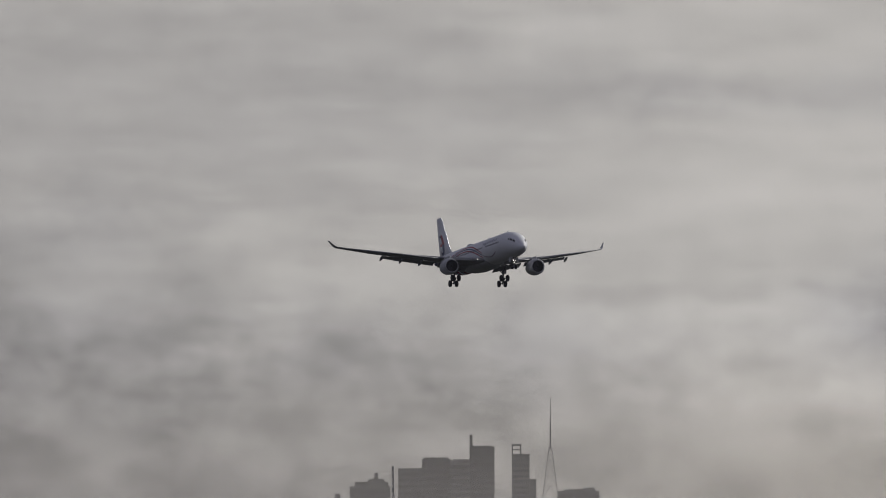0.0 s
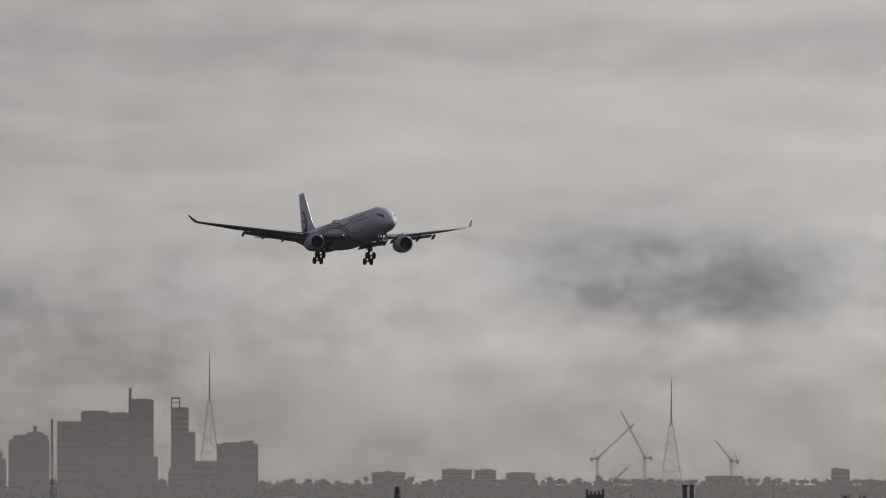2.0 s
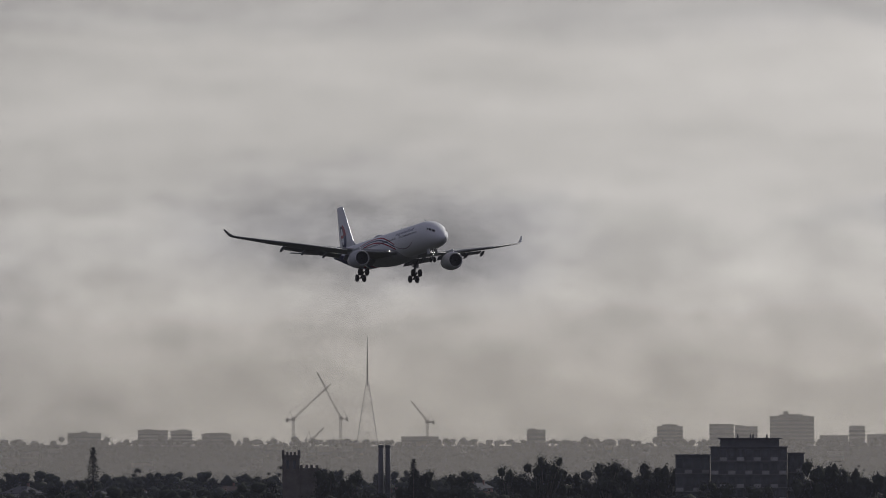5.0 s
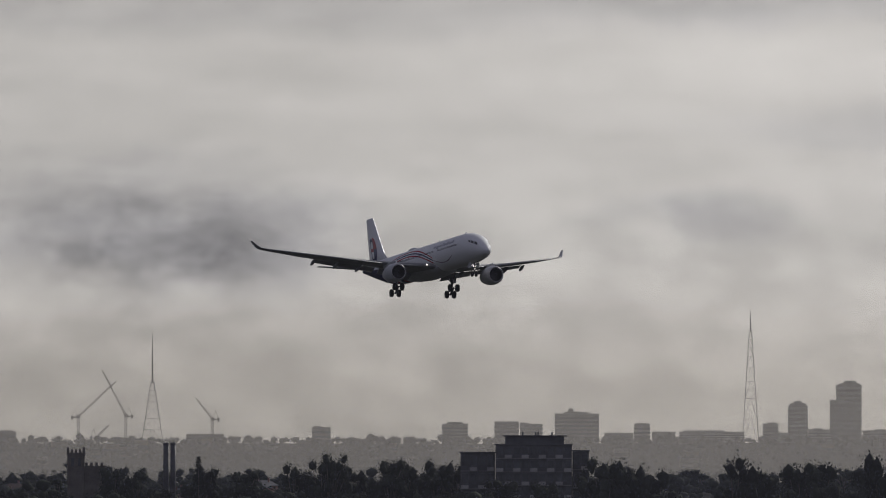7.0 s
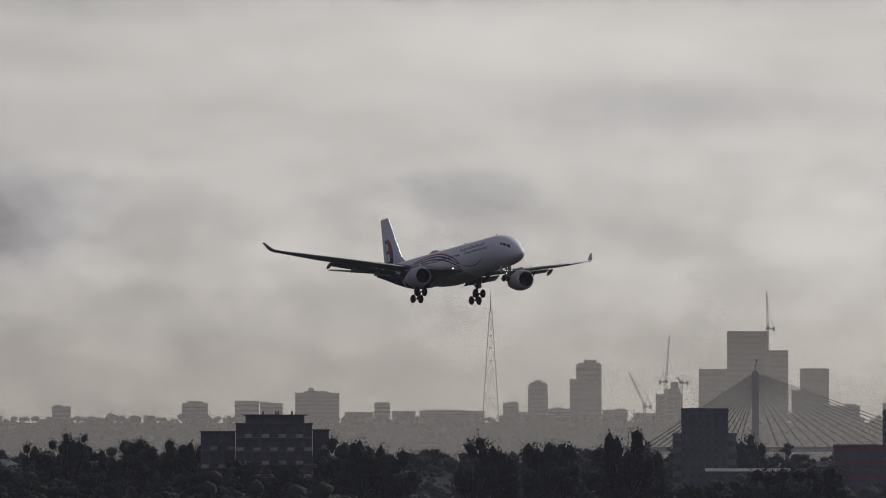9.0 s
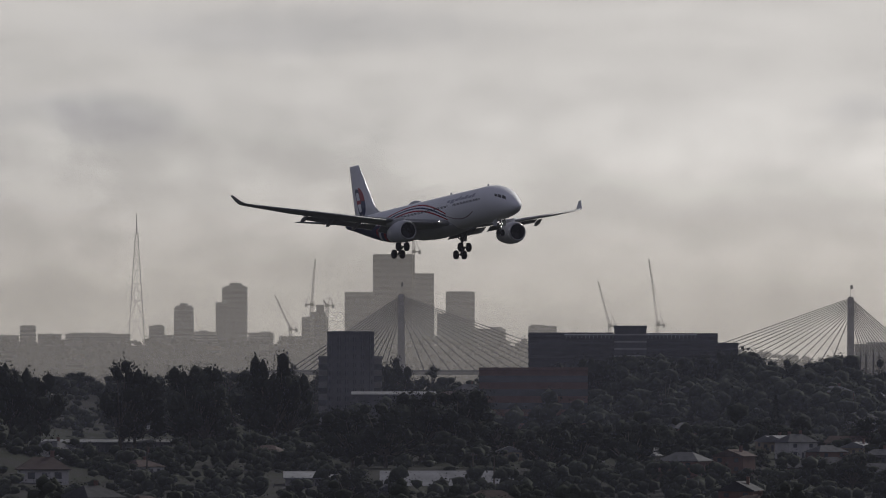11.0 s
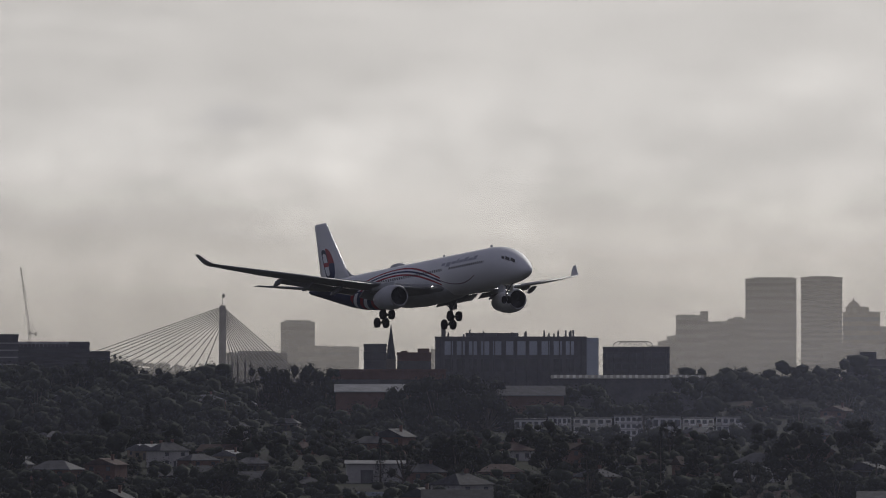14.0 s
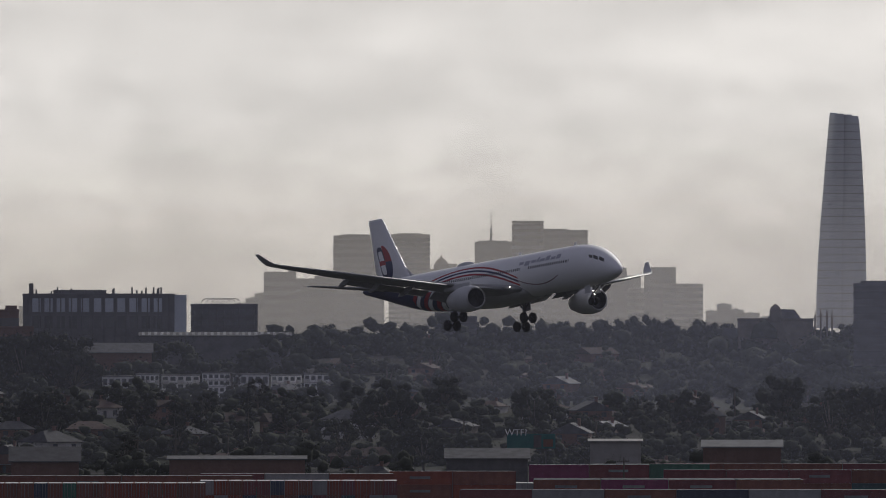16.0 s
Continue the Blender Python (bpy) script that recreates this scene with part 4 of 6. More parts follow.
def build_sail_tower():
    """The tall tower of three curved glass petals that taper upward."""
    r = 4260
    k = r / STEP
    ob = thing("glass_tower", facing(4145, r), "very tall tapering blue-grey glass tower with curved facets", "skyscraper")
    base = ob.matrix_world.translation.z
    rows = ((20, -45, 45), (80, -44.5, 44.5), (140, -42, 43), (200, -38, 41.5), (260, -33, 39), (310, -29, 36.5), (350, -25.5, 34), (385, -22.5, 31), (399, -21, 29))
    for name, f0, f1, y0, y1, cut, mat in (("petal", 0.0, 0.5, 0.0, -3.2, 0.0, CURTAIN), ("petal", 0.42, 1.0, -1.6, 0.0, -4.0, CURTAIN), ("petal", 0.2, 0.8, 5.0, 6.0, -10.0, CURTAIN)):
        bm = bmesh.new()
        rings = []
        for v, lo, hi in rows:
            z = EYE.z + (v + (cut if v > 390 else 0)) * k - base
            ring = []
            for i in range(9):
                f = f0 + (f1 - f0) * i / 8
                x = (lo + (hi - lo) * f) * k
                bow = 2.2 * math.sin(math.pi * i / 8)
                ring.append(bm.verts.new((x, y0 + (y1 - y0) * i / 8 - bow, z)))
            for i in range(8, -1, -1):
                f = f0 + (f1 - f0) * i / 8
                ring.append(bm.verts.new(((lo + (hi - lo) * f) * k * 0.9, 9.0, z)))
            rings.append(ring)
        n = len(rings[0])
        for a, b in zip(rings, rings[1:]):
            for i in range(n):
                bm.faces.new((a[i], a[(i + 1) % n], b[(i + 1) % n], b[i]))
        bm.faces.new(rings[-1])
        bmesh.ops.recalc_face_normals(bm, faces=bm.faces[:])
        petal = part(name, bm, mat, ob, "curved blue-grey glass petal")
        for i in range(26):
            v = 40 + i * 13.6
            lo = along(v, [(q[0], q[1]) for q in rows])
            hi = along(v, [(q[0], q[2]) for q in rows])
            z = EYE.z + v * k - base
            b = bmesh.new()
            for j in range(8):
                q = []
                for jj in (j, j + 1):
                    f = f0 + (f1 - f0) * jj / 8
                    q.append(Vector(((lo + (hi - lo) * f) * k, y0 + (y1 - y0) * jj / 8 - 2.2 * math.sin(math.pi * jj / 8) - 0.05, z)))
                vs = [b.verts.new(p) for p in (q[0], q[1], q[1] + Vector((0, 0, 0.25)), q[0] + Vector((0, 0, 0.25)))]
                b.faces.new(vs)
            if y0 < 4:
                part("floor_edge", b, CONCRETE, petal)
            else:
                b.free()
    part("pinnacle", boxes((-5.4, -2.0, 1.5, 6, EYE.z + 385 * k - base, EYE.z + 401 * k - base), (-2.4, 4.8, 2.5, 7, EYE.z + 385 * k - base, EYE.z + 398 * k - base), bevel=0.2), CURTAIN, ob)


def build_bridge():
    """Cable-stayed bridge: two pylons, deck, fans of stays."""
    r0 = 4120
    k = r0 / STEP
    ob = thing("cable_stayed_bridge", facing(1923, r0, 10), "cable-stayed road bridge with two concrete pylons and fans of stays", "bridge")
    deck = EYE.z + 3 * k - 10
    m = 1923
    part("deck", boxes(((1250 - m) * k, (2560 - m) * k, -6, 6, deck - 1.2, deck), bevel=0.1), CONCRETE, ob)
    for y in (-6, 6):
        part("guard_rail", boxes(((1250 - m) * k, (2560 - m) * k, y - 0.1, y + 0.1, deck, deck + 1.0)), STEEL, ob)
    for a, top in ((1526, 141), (2321, 136)):
        x, zt = (a - m) * k, EYE.z + top * k - 10
        b = bmesh.new()
        for y in (-5, 5):
            vs = []
            for z, w, yy in ((-14, 1.75, y * 1.3), (deck, 1.6, y * 1.25), (zt, 1.3, y * 0.12)):
                vs.append([b.verts.new((x + sx * w, yy + sy * 1.1, z)) for sx, sy in ((-1, -1), (1, -1), (1, 1), (-1, 1))])
            for lo, hi in zip(vs, vs[1:]):
                for i in range(4):
                    b.faces.new((lo[i], lo[(i + 1) % 4], hi[(i + 1) % 4], hi[i]))
            b.faces.new(vs[-1])
        bmesh.ops.recalc_face_normals(b, faces=b.faces[:])
        pylon = part("pylon", b, CONCRETE, ob, "concrete A-shaped pylon")
        part("crossbeam", boxes((x - 1.5, x + 1.5, -6, 6, deck - 2.5, deck - 1.2), bevel=0.1), CONCRETE, pylon)
        part("flagpole", tube(bmesh.new(), (x, 0, zt), (x, 0, zt + 22 * k), 0.12, 0.08, 6), STEEL, pylon)
        part("flag", boxes((x + 0.1, x + 0.9, -0.04, 0.04, zt + 14 * k, zt + 21 * k), bevel=0.02), STEEL, pylon, "hanging dark flag")
        main = 1 if a < m else -1
        n = 15
        for side, reach in ((main, 372), (-main, 205 if main > 0 else 150)):
            for i in range(n):
                f = (i + 1) / n
                hi = Vector((x, 0, zt - (2 + (1 - f) * 30) * k))
                lo = Vector((x + side * (18 + (reach - 18) * f) * k, 5.5, deck))
                for y in (-5.5, 5.5):
                    lo.y = y
                    part("stay_cable", tube(bmesh.new(), hi, lo, 0.17, 0.17, 5), STEEL, pylon)


build_left_city()
build_ridge()
build_middle_city()
build_right_city()
build_bridge()


# ---- the suburb: trees
def leaf_clump(vs, fs, c, rad, n, size, rng, flat=0.8):
    """Small leaf sheets scattered through an uneven ball."""
    for _ in range(n):
        d = Vector((rng.gauss(0, 1), rng.gauss(0, 1), rng.gauss(0, 1))).normalized()
        p = Vector(c) + Vector((d.x, d.y, d.z * flat)) * rad * (0.45 + 0.6 * rng.random() ** 0.5)
        u = Vector((rng.gauss(0, 1), rng.gauss(0, 1), rng.gauss(0, 1))).normalized()
        w = u.cross(d + Vector((0.01, 0.02, 0.03))).normalized()
        u = w.cross(d).normalized().lerp(u, 0.35)
        s = size * rng.uniform(0.6, 1.3)
        i = len(vs)
        vs += [tuple(p - u * s), tuple(p + w * s * 0.7), tuple(p + u * s * 1.1), tuple(p - w * s * 0.6)]
        fs.append((i, i + 1, i + 2, i + 3))


ICO = bmesh.new()
bmesh.ops.create_icosphere(ICO, subdivisions=1, radius=1)
ICO_V = [v.co.copy() for v in ICO.verts]
ICO_F = [[v.index for v in f.verts] for f in ICO.faces]
ICO.free()

def leaf_mass(vs, fs, c, rad, n, size, rng, flat=0.8):
    """A dense clump: a lumpy heart of foliage with leaf sheets round it."""
    i = len(vs)
    off = Vector((rng.random() * 50, rng.random() * 50, 0))
    for v in ICO_V:
        k = rad * (0.6 + 0.5 * noise.noise(v * 1.9 + off))
        vs.append((c[0] + v.x * k, c[1] + v.y * k, c[2] + v.z * k * flat))
    fs += [[a + i for a in f] for f in ICO_F]
    leaf_clump(vs, fs, c, rad * 1.06, n, size, rng, flat)


class Foliage:
    """Many clumps in one mesh, each a turned copy of one of a few leafy clumps: a small heart under a shell of leaves."""
    kinds = []

    def __init__(self):
        self.points, self.clumps = [], []

    def add(self, c, rad, flat, rng):
        kind = Foliage.kinds[rng.randrange(len(Foliage.kinds))]
        w = rng.uniform(0, 6.283)
        turn = np.array(((math.cos(w), math.sin(w), 0), (-math.sin(w), math.cos(w), 0), (0, 0, flat)))
        self.points.append(kind @ turn * rad + np.array(tuple(c)))

    def mesh(self, name, mat):
        n = len(Foliage.kinds[0])
        pts = np.concatenate(self.points)
        one = np.array([i for f in ICO_F for i in f] + list(range(12, n)))
        loops = (one[None, :] + n * np.arange(len(self.points))[:, None]).ravel()
        sizes = np.array([3] * len(ICO_F) + [4] * ((n - 12) // 4))
        sizes = np.tile(sizes, len(self.points))
        starts = np.concatenate(((0,), np.cumsum(sizes)[:-1]))
        me = bpy.data.meshes.new(name)
        me.vertices.add(len(pts))
        me.vertices.foreach_set("co", pts.astype(np.float32).ravel())
        me.loops.add(len(loops))
        me.loops.foreach_set("vertex_index", loops.astype(np.int32))
        me.polygons.add(len(sizes))
        me.polygons.foreach_set("loop_start", starts.astype(np.int32))
        me.update(calc_edges=True)
        me.materials.append(mat)
        return me


def leafy_kinds(count, leaves):
    rng = random.Random(77)
    for _ in range(count):
        vs, fs = [], []
        off = Vector((rng.random() * 50, rng.random() * 50, 0))
        for v in ICO_V:
            vs.append(tuple(v * (0.62 + 0.4 * noise.noise(v * 1.7 + off))))
        for _ in range(leaves):
            d = Vector((rng.gauss(0, 1), rng.gauss(0, 1), rng.gauss(0.25, 1))).normalized()
            bulge = 0.82 + 0.5 * noise.noise(d * 1.7 + off) + rng.uniform(-0.12, 0.16)
            u = Vector((rng.gauss(0, 1), rng.gauss(0, 1), rng.gauss(0, 1))).normalized()
            w = u.cross(d).normalized()
            u = w.cross(d).normalized().lerp(u, 0.45)
            p, size = d * bulge, rng.uniform(0.09, 0.19)
            vs += [tuple(p - u * size), tuple(p + w * size * 0.7), tuple(p + u * size * 1.1), tuple(p - w * size * 0.6)]
        Foliage.kinds.append(np.array(vs))


leafy_kinds(16, 36)


def leaf_mesh(name, vs, fs, mat):
    me = bpy.data.meshes.new(name)
    me.from_pydata(vs, [], fs)
    me.materials.append(mat)
    return me


def tree_kind(seed, shape):
    """Trunk and crown meshes of one tree, about 12 m high."""
    rng = random.Random(seed)
    b = bmesh.new()
    vs, fs = [], []
    if shape == "pine":
        h = 17.0
        tube(b, (0, 0, -1), (0, 0, h * 0.96), 0.35, 0.06, 8)
        for i in range(26):
            f = i / 25
            z = 1.6 + (h - 1.8) * f
            reach = (2.9 * (1 - f) + 0.25) * rng.uniform(0.8, 1.15)
            for k in range(7):
                w = 2 * math.pi * (k + rng.random()) / 7
                tip = Vector((math.cos(w) * reach, math.sin(w) * reach, z + 0.25))
                for s in (0.45, 0.75, 1.0):
                    leaf_clump(vs, fs, Vector((0, 0, z)).lerp(tip, s), 0.4, 4, 0.28, rng)
        mat = PINE
    elif shape == "palm":
        h = 10.0
        tube(b, (0, 0, -1), (0.2, 0, h), 0.26, 0.18, 8)
        for k in range(22):
            w = 2 * math.pi * k / 22
            droop = rng.uniform(-0.9, 0.5)
            prev = Vector((0.2, 0, h))
            for s in range(1, 6):
                q = Vector((0.2 + math.cos(w) * 0.5 * s, math.sin(w) * 0.5 * s, h + droop * 0.5 * s - 0.09 * s * s + 0.35 * s))
                leaf_clump(vs, fs, (prev + q) / 2, 0.22, 5, 0.26, rng, 0.5)
                prev = q
        mat = FIG
    else:
        spread, h, lift, count = {"gum": (4.8, 12.5, 4.0, 20), "fig": (7.0, 10.5, 2.4, 32), "tall": (3.6, 16.0, 5.0, 18), "round": (4.6, 9.0, 1.6, 20)}[shape]
        fork = Vector((rng.uniform(-0.4, 0.4), rng.uniform(-0.4, 0.4), lift * 0.75))
        tube(b, (0, 0, -1), fork, 0.42, 0.3, 8)
        for i in range(count):
            w = 2 * math.pi * rng.random()
            d = spread * math.sqrt(rng.random()) * 0.82
            top = h * (1 - 0.45 * (d / spread) ** 2)
            z = rng.uniform(lift, top - 0.6)
            c = Vector((math.cos(w) * d, math.sin(w) * d, z))
            tube(b, fork.lerp(c, 0.02), c, 0.17, 0.05, 5)
            rad = rng.uniform(0.24, 0.42) * spread * (0.75 if shape in ("gum", "tall") else 0.9)
            leaf_mass(vs, fs, c, rad, int(40 + 22 * rad), 0.27, rng, 0.74)
        mat = FIG if shape in ("fig", "round") else LEAF
    return mesh_of("trunk", b, BARK), leaf_mesh("crown", vs, fs, mat)


KINDS = {}
for shape, seeds in (("gum", (1, 2, 3)), ("fig", (4, 5)), ("tall", (6, 7)), ("round", (8, 9, 10)), ("pine", (11,)), ("palm", (12,))):
    KINDS[shape] = [tree_kind(s, shape) for s in seeds]
TREE_LABEL = {"gum": "dark green gum tree with an open uneven crown", "fig": "broad dark green fig tree with a dense crown",
              "tall": "tall dark green gum tree over the rooftops", "round": "dark green bushy garden tree beside houses",
              "pine": "tall dark green Norfolk pine with tiered branches", "palm": "dark green palm with drooping fronds"}


def plant(shape, a, r, size=1.0, rng=random, up=0.0):
    trunk, crown = rng.choice(KINDS[shape])
    p = spot(a, 0, r)
    m = Matrix.Translation((p.x, p.y, ground_z(p.x, p.y) + up)) @ Matrix.Rotation(rng.uniform(0, 6.28), 4, "Z") @ Matrix.Scale(size, 4)
    ob = thing("tree", m, TREE_LABEL[shape], "tree", "suburb trees")
    part("trunk", trunk, None, ob)
    part("crown", crown, None, ob)
    return ob


def plant_to(shape, a, r, top, broad=1.0, rng=random):
    """A tree that reaches height top; broad widens or narrows its crown."""
    trunk, crown = rng.choice(KINDS[shape])
    p = spot(a, 0, r)
    z = ground_z(p.x, p.y)
    k = (EYE.z + top * r / STEP - z) / (max(v.co.z for v in crown.vertices) - 0.4)
    m = Matrix.Translation((p.x, p.y, z)) @ Matrix.Rotation(rng.uniform(0, 6.28), 4, "Z") @ Matrix.Diagonal((k * broad, k * broad, k, 1))
    ob = thing("tree", m, TREE_LABEL[shape], "tree", "suburb trees")
    part("trunk", trunk, None, ob)
    part("crown", crown, None, ob)


SKYLINE = (("fig", 300, 2600, 22, 0.62), ("round", 318, 2590, 33, 0.55), ("fig", 345, 2610, 12, 0.7), ("fig", 420, 2600, 22, 0.55), ("fig", 447, 2620, 18, 0.55),
           ("fig", 503, 2600, 22, 0.55), ("round", 532, 2610, 12, 0.6), ("fig", 800, 2560, 26, 0.62), ("fig", 835, 2560, 18, 0.55), ("round", 250, 2600, 14, 0.5),
           ("round", 1030, 2640, 31, 0.5), ("fig", 1055, 2650, 2, 0.6), ("fig", 1150, 2650, 17, 0.6), ("round", 1180, 2650, 12, 0.6), ("fig", 1302, 2740, 41, 0.5),
           ("fig", 1270, 2750, 10, 0.6), ("fig", 1330, 2750, 14, 0.5), ("round", 1505, 2960, 31, 0.6), ("fig", 1525, 2950, 16, 0.5), ("fig", 880, 2560, 4, 0.6),
           ("fig", 700, 2500, -20, 0.8), ("fig", 620, 2500, -14, 0.8), ("round", -20, 2620, 4, 0.6), ("fig", 90, 2610, 6, 0.6), ("fig", 160, 2600, 2, 0.7), ("fig", -70, 2620, 8, 0.5),
           ("fig", 1841, 3020, 30, 0.8), ("fig", 1880, 3020, 33, 0.7), ("fig", 1925, 3010, 36, 0.8), ("fig", 1960, 3000, 32, 0.8), ("fig", 2010, 3000, 30, 0.8),
           ("round", 2060, 3010, 38, 0.7), ("fig", 2105, 3020, 42, 0.6), ("fig", 2150, 3060, 30, 0.7), ("fig", 2200, 3060, 27, 0.8), ("fig", 2250, 3060, 22, 0.8),
           ("fig", 2290, 3060, 16, 0.7), ("fig", 2395, 3150, 29, 0.6), ("fig", 2430, 3150, 33, 0.6), ("round", 2470, 3140, 34, 0.6), ("fig", 2500, 3130, 27, 0.6),
           ("fig", 2650, 2900, 2, 0.7), ("fig", 2700, 2890, 12, 0.7), ("fig", 2750, 2890, 16, 0.7), ("fig", 2785, 2890, 6, 0.7),
           ("fig", 3646, 3340, 33, 0.6), ("round", 3680, 3340, 24, 0.6), ("fig", 3716, 3340, 31, 0.6), ("fig", 3762, 3340, 37, 0.6), ("fig", 3796, 3340, 46, 0.7),
           ("fig", 3830, 3340, 38, 0.6), ("fig", 3906, 3340, 34, 0.6), ("fig", 3950, 3340, 30, 0.6), ("round", 3585, 3340, 26, 0.6), ("fig", 3530, 3340, 22, 0.7),
           ("fig", 3346, 2330, -84, 0.85), ("round", 3310, 2340, -100, 0.7), ("fig", 2735, 2330, -92, 0.85), ("fig", 2690, 2330, -110, 0.8), ("fig", 4140, 2330, -82, 0.85),
           ("fig", 4200, 2330, -78, 0.9), ("pine", 3096, 2330, -84, 0.8), ("fig", 2900, 2420, -100, 0.9), ("fig", 2980, 2400, -108, 0.9), ("fig", 1840, 2420, -80, 0.9),
           ("fig", 1780, 2400, -92, 0.9), ("fig", 1930, 2400, -86, 0.9), ("fig", 2020, 2400, -110, 0.9), ("fig", 1560, 2560, -30, 0.9), ("fig", 1620, 2560, -26, 0.9),
           ("fig", 1500, 2500, -50, 0.9), ("fig", 1440, 2500, -60, 0.9), ("fig", 3600, 2420, -84, 0.8), ("fig", 3880, 2400, -90, 0.8), ("fig", 4040, 2500, -60, 0.8))


# kept clear of trees: bearing from, to, distance from, to
CLEAR = [(2600, 4400, 1500, 1905), (3500, 4400, 1900, 1965), (1480, 1745, 2240, 2420), (1310, 1415, 2240, 2420), (2825, 3310, 2840, 3060), (840, 950, 2250, 2420),
         (2520, 2640, 2150, 2300), (3540, 3650, 1950, 2130), (2500, 2730, 2930, 3120), (2890, 3180, 3080, 3330), (2660, 2800, 1900, 2020),
         (2940, 3210, 1880, 2010), (3430, 3600, 1880, 1980), (3890, 4050, 1930, 2010), (590, 780, 2450, 2680), (1370, 1500, 2700, 3000),
         (2660, 3120, 3260, 3520), (1660, 1860, 2700, 2980), (1740, 2100, 3072, 3220), (800, 1130, 2560, 2800)]


def clear(a, r, pad=12):
    return not any(a0 - pad < a < a1 + pad and r0 - 10 < r < r1 for a0, a1, r0, r1 in CLEAR)


# ---- houses and other buildings
def house_kind(seed):
    """A single house: walls, pitched roof, windows, door, chimney; front towards -y."""
    rng = random.Random(seed)
    w, d, h = rng.uniform(4.5, 6.5), rng.uniform(4.5, 7), rng.choice((3.0, 3.2, 5.8))
    wall = rng.choice((BRICK, BRICK, PALE_WALL, DARK_STONE, STONE, BRICK))
    roof = rng.choice((TILE, SLATE, TILE, TIN, SLATE))
    hip = rng.random() < 0.5
    pitch = rng.uniform(1.9, 2.7)
    rows = [("wall", boxes((-w, w, -d, d, -2.5, h), bevel=0.05), wall)]
    b = bmesh.new()
    e = 0.5
    base = [b.verts.new(p) for p in ((-w - e, -d - e, h - 0.1), (w + e, -d - e, h - 0.1), (w + e, d + e, h - 0.1), (-w - e, d + e, h - 0.1))]
    low = [b.verts.new((v.co.x, v.co.y, h - 0.3)) for v in base]
    if hip:
        t = [b.verts.new((-w * 0.4, 0, h + pitch)), b.verts.new((w * 0.4, 0, h + pitch))]
        fs = [(base[0], base[1], t[1], t[0]), (base[2], base[3], t[0], t[1]), (base[1], base[2], t[1]), (base[3], base[0], t[0])]
    elif seed % 2:
        t = [b.verts.new((0, -d - e, h + pitch)), b.verts.new((0, d + e, h + pitch))]
        fs = [(base[1], base[2], t[1], t[0]), (base[3], base[0], t[0], t[1]), (base[0], base[1], t[0]), (base[2], base[3], t[1])]
    else:
        t = [b.verts.new((-w - e, 0, h + pitch)), b.verts.new((w + e, 0, h + pitch))]
        fs = [(base[0], base[1], t[1], t[0]), (base[2], base[3], t[0], t[1]), (base[1], base[2], t[1]), (base[3], base[0], t[0])]
    for f in fs:
        b.faces.new(f)
    for i in range(4):
        b.faces.new((low[i], low[(i + 1) % 4], base[(i + 1) % 4], base[i]))
    b.faces.new(low[::-1])
    bmesh.ops.recalc_face_normals(b, faces=b.faces[:])
    rows.append(("roof", b, roof))
    for z in ((1.0,) if h < 4 else (1.0, 3.8)):
        for x in (-w * 0.55, w * 0.55):
            rows.append(("window", boxes((x - 0.7, x + 0.7, -d - 0.05, -d + 0.05, z, z + 1.3)), GLASS))
    rows.append(("door", boxes((-0.5, 0.5, -d - 0.06, -d + 0.04, 0, 2.1)), DARK_WALL))
    if rng.random() < 0.7:
        rows.append(("chimney", boxes((w * 0.3, w * 0.3 + 0.8, 0.4, 1.2, h, h + pitch + 1.0), (w * 0.3 - 0.1, w * 0.3 + 0.9, 0.3, 1.3, h + pitch + 1.0, h + pitch + 1.2)), BRICK))
    if rng.random() < 0.5:
        rows.append(("awning", boxes((-w, w, -d - 2.0, -d - 0.02, 2.4, 2.55), (-w, -w + 0.15, -d - 2, -d - 1.85, -2, 2.4), (w - 0.15, w, -d - 2, -d - 1.85, -2, 2.4)), TIN))
    names = {id(BRICK): "red brick", id(PALE_WALL): "pale rendered", id(DARK_STONE): "dark stone", id(STONE): "sandstone"}
    tops = {id(TILE): "terracotta tiled", id(SLATE): "grey slate", id(TIN): "pale metal"}
    return [(n, mesh_of(n, bm, mt)) for n, bm, mt in rows], "%s house with a %s roof among trees" % (names[id(wall)], tops[id(roof)])


HOUSES = [house_kind(s) for s in range(14)]


def house(a, r, rng, size=1.0, which=None):
    parts, label = HOUSES[which if which is not None else rng.randrange(len(HOUSES))]
    ob = thing("house", facing(a, r, None, rng.uniform(-40, 40)) @ Matrix.Scale(size, 4), label, "house", "suburb houses")
    for n, me in parts:
        part(n, me, None, ob)
    return ob


